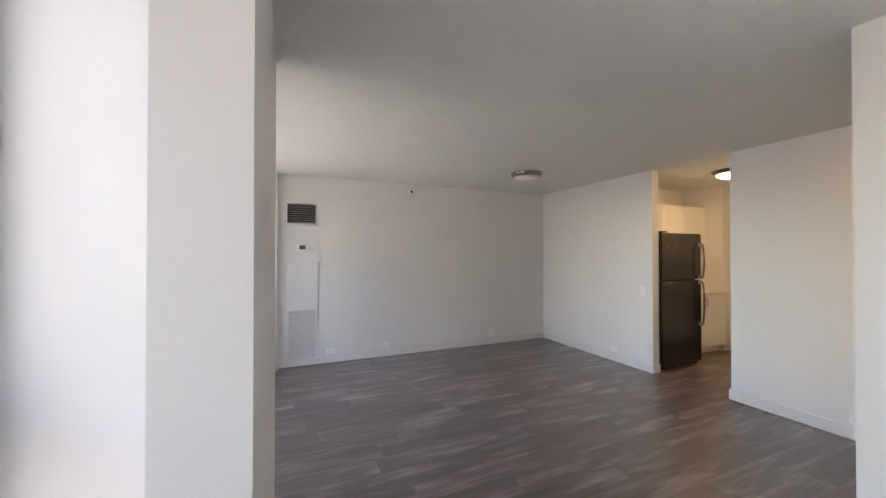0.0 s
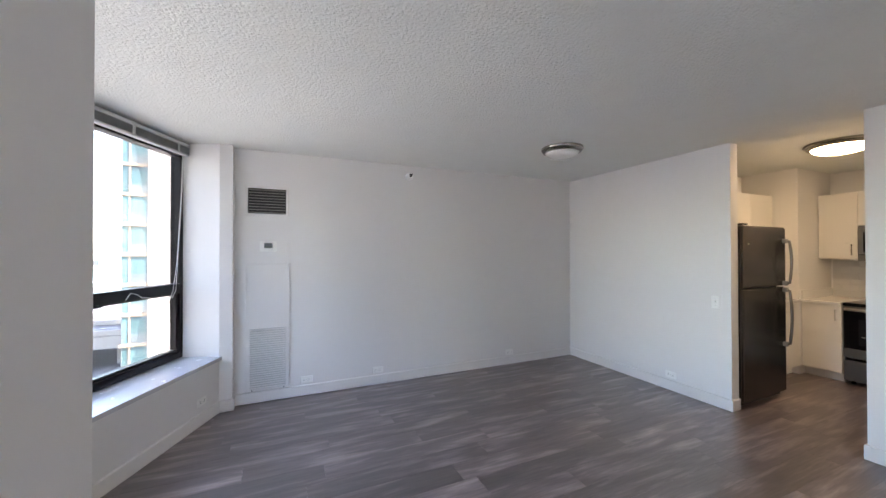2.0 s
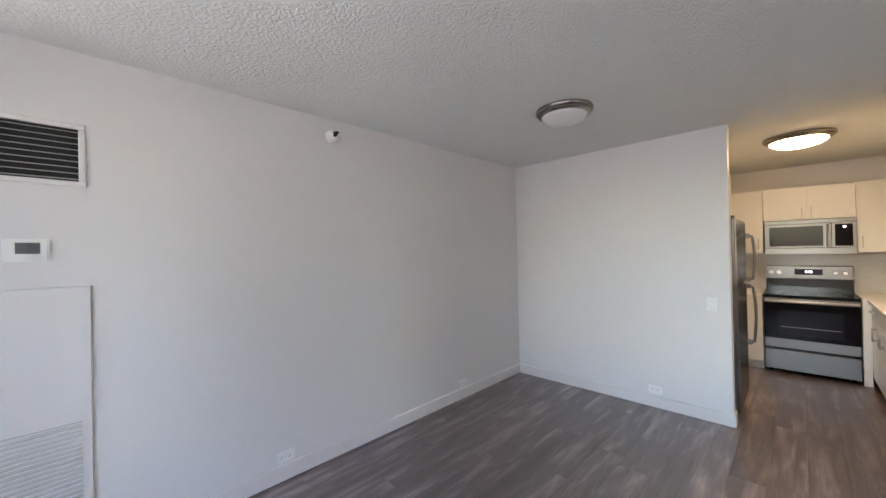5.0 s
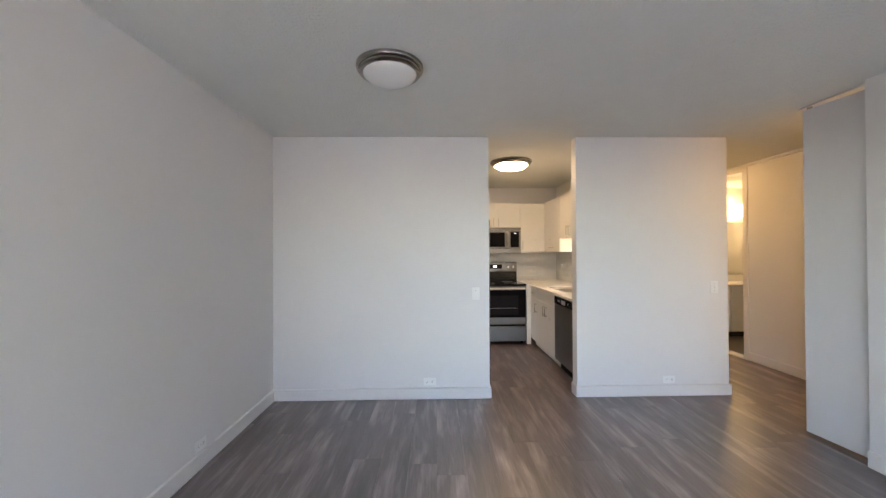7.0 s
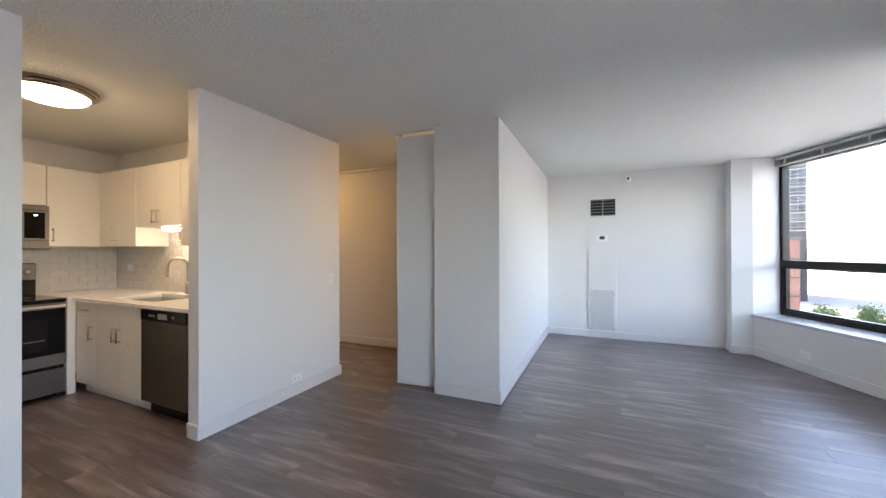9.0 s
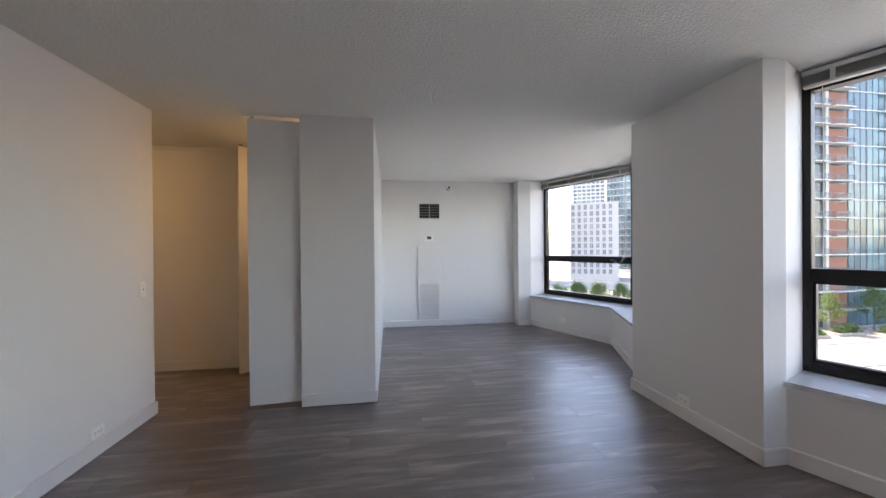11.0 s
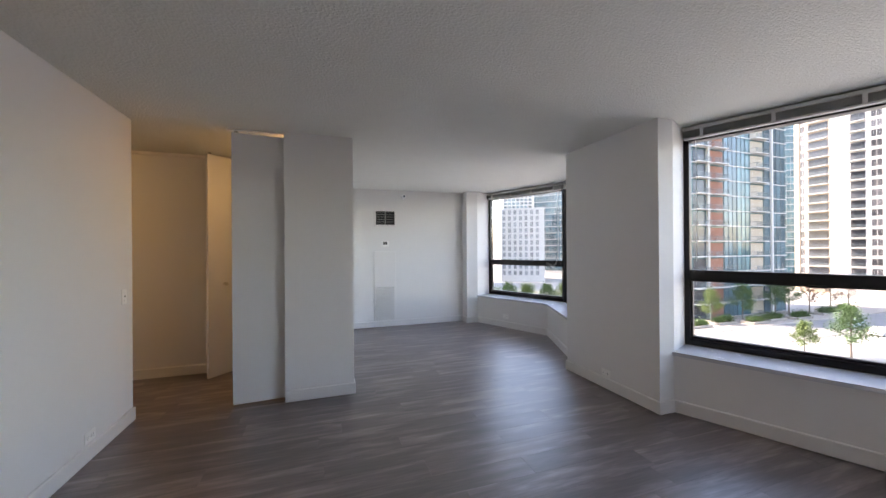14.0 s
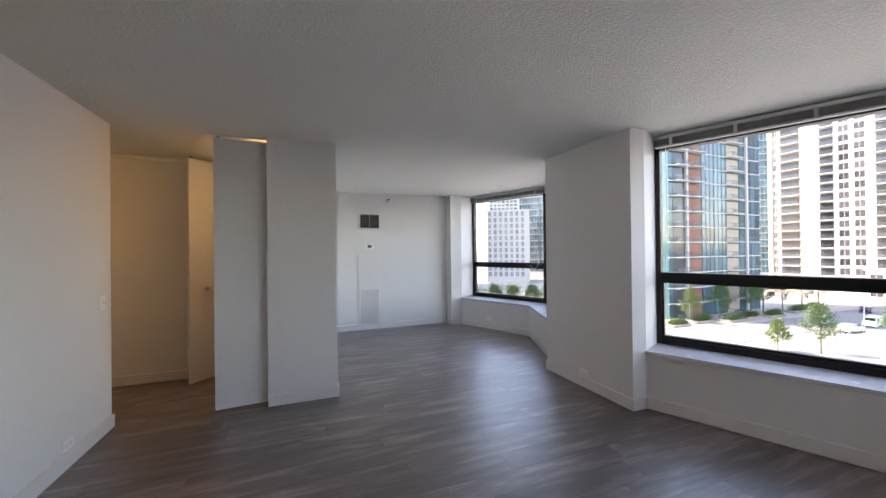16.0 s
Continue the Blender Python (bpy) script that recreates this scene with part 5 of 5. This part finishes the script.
car((-28.5, 68.5), 2, CARDARK, "dark blue car driving on the raised highway", z=-9.55)
for k in range(6):
    car((-62 + 5.6 * k, 70 + 1.5 * (k % 2)), 70, (CARDARK, CARGREY, CARDARK)[k % 3], "car parked in the shade under the highway")
lamp_post = tagged(empty("street_lamp", pose(-90.5, -27.6, GROUNDZ)), "slim pale street lamp post on the plaza", "street lamp")
part("pole", lathe([(0, 0), (0.12, 0), (0.12, 0.5), (0.07, 0.6), (0.05, 8.5), (0, 8.5)], 12), STEELPOLE, lamp_post)
part("arm", tube([(0, 0, 8.4), (0.5, 0, 8.8), (1.4, 0, 8.9)], 0.04, 8), STEELPOLE, lamp_post)
part("lamp_head", box(1.2, 1.9, -0.14, 0.14, 8.84, 8.95, 0.03), STEELPOLE, lamp_post)

# ---- blind cords ----
def cord(points):
    e = tagged(part("blind_cord", tube(points, 0.0022, 5), CORD), "thin white blind cord hanging over the window frame", "cord", group="blind cords")
    return e


def on_window(k, x, z, out=-0.03):
    v = windows[k][1] @ Vector((x, out, z))
    return tuple(v)


wN = windows[3][2]
wS = windows[0][2]
wM = windows[2][2]
cord([on_window(3, wN - 0.05, 2.31), on_window(3, wN - 0.06, 2.0), on_window(3, wN - 0.10, 1.5), on_window(3, wN - 0.13, 1.12), on_window(3, wN - 0.17, 1.06)])
cord([on_window(3, wN - 0.055, 2.31), on_window(3, wN - 0.075, 1.9), on_window(3, wN - 0.12, 1.35), on_window(3, wN - 0.16, 1.12), on_window(3, wN - 0.20, 1.05)])
cord([on_window(3, wN - 0.62, 1.10), on_window(3, wN - 0.58, 1.145), on_window(3, wN - 0.52, 1.13), on_window(3, wN - 0.48, 1.10), on_window(3, wN - 0.40, 1.09)])
cord([on_window(0, wS - 0.10, 2.31), on_window(0, wS - 0.10, 1.25), on_window(0, wS - 0.14, 1.14), on_window(0, wS - 0.20, 1.07), on_window(0, wS - 0.28, 1.14)])
cord([on_window(0, wS - 0.09, 2.31), on_window(0, wS - 0.09, 1.2), on_window(0, wS - 0.18, 1.05), on_window(0, wS - 0.32, 1.13)])
cord([on_window(2, 0.10, 2.31), on_window(2, 0.105, 1.7), on_window(2, 0.10, 1.25)])

# ---- backsplash tiles ----
def tiled(name, m, x0, x1, z0, z1):
    e = tagged(part(name, box(x0, x1, 0, 0.006, z0, z1), GROUT), "glazed white subway tile backsplash in running bond", "backsplash", kind="structure")
    e.matrix_world = m
    full = with_mat(box(0.001, 0.151, -0.004, 0.001, 0.001, 0.073, 0.0015), "tile", TILE)
    row, z = 0, z0
    while z < z1 - 0.01:
        x = x0 - (0.076 if row % 2 else 0)
        while x < x1 - 0.01:
            a, b, t = max(x, x0), min(x + 0.152, x1), min(z + 0.074, z1)
            if b - a > 0.15 and t - z > 0.073:
                shared("tile", full, e, pose(a, 0, z))
            elif b - a > 0.012:
                part("tile", box(a + 0.001, b - 0.001, -0.004, 0.001, z + 0.001, t - 0.001), TILE, e)
            x += 0.152
        row, z = row + 1, z + 0.074


tiled("backsplash_south", pose(KE - 0.003, KS + 0.0065, 0, 0, 0, 180), 0.0, KE - 4.93, CT + 0.001, 1.358)
tiled("backsplash_south_upper", pose(KE - 0.003, KS + 0.0065, 0, 0, 0, 180), KE - 6.44, KE - 5.722, 1.36, 1.543)
tiled("backsplash_east", pose(KE - 0.0065, 4.44, 0, 0, 0, -90), 0.0, 4.44 - KS - 0.02, CT + 0.001, 1.337)

# ---- floor planks ----
PW, PL = 0.182, 1.22


def plank_mesh(length, width):
    g, b = 0.0002, 0.0007
    bm = bmesh.new()
    low = [bm.verts.new(v) for v in ((g, g, -0.005), (length - g, g, -0.005), (length - g, width - g, -0.005), (g, width - g, -0.005))]
    mid = [bm.verts.new((v.co.x, v.co.y, -0.0005)) for v in low]
    top = [bm.verts.new(v) for v in ((g + b, g + b, 0), (length - g - b, g + b, 0), (length - g - b, width - g - b, 0), (g + b, width - g - b, 0))]
    for a, c in ((low, mid), (mid, top)):
        for i in range(4):
            bm.faces.new((a[i], a[(i + 1) % 4], c[(i + 1) % 4], c[i]))
    bm.faces.new(top)
    return with_mat(bm, "plank", PLANK)


whole = plank_mesh(PL, PW)
rnd = random.Random(5)


def bay_x(y):
    if S0 < y < S1:
        return SAX + (BAYX - SAX) * abs(y - SAY) / ((S1 - SAY) if y > SAY else (SAY - S0))
    if N0 < y < N1:
        return NAX + (BAYX - NAX) * abs(y - NAY) / ((N1 - NAY) if y > NAY else (NAY - N0))
    return 0.6


y = SOUTH - 0.05
while y < NORTH + 0.02:
    c = y + PW / 2
    x_end = EAST + 0.05 if c > KN else KE if c > KS else EAST + 0.05 if c > HALL_N + 0.1 else 7.45 if c > -0.9 and c > HALL_S - 0.1 else COLX + 0.05
    start = min(bay_x(y), bay_x(y + PW)) - 0.05
    x = start - rnd.uniform(0.02, PL - 0.1)
    while x < x_end:
        a, b = max(x, start), min(x + PL, x_end)
        if b - a > PL - 0.001:
            shared("plank", whole, floor, pose(a, y, 0))
        elif b - a > 0.03:
            shared("plank", plank_mesh(b - a, PW), floor, pose(a, y, 0))
        x += PL
    y += PW
BATHTILE = material("bath_floor_grey", (0.10, 0.09, 0.085), 0.4, vary=0.15)
structure("floor_bath", box(4.1, 7.5, -0.9, HALL_S - 0.1, -0.005, 0.0), BATHTILE, "dark grey bathroom floor", "floor")
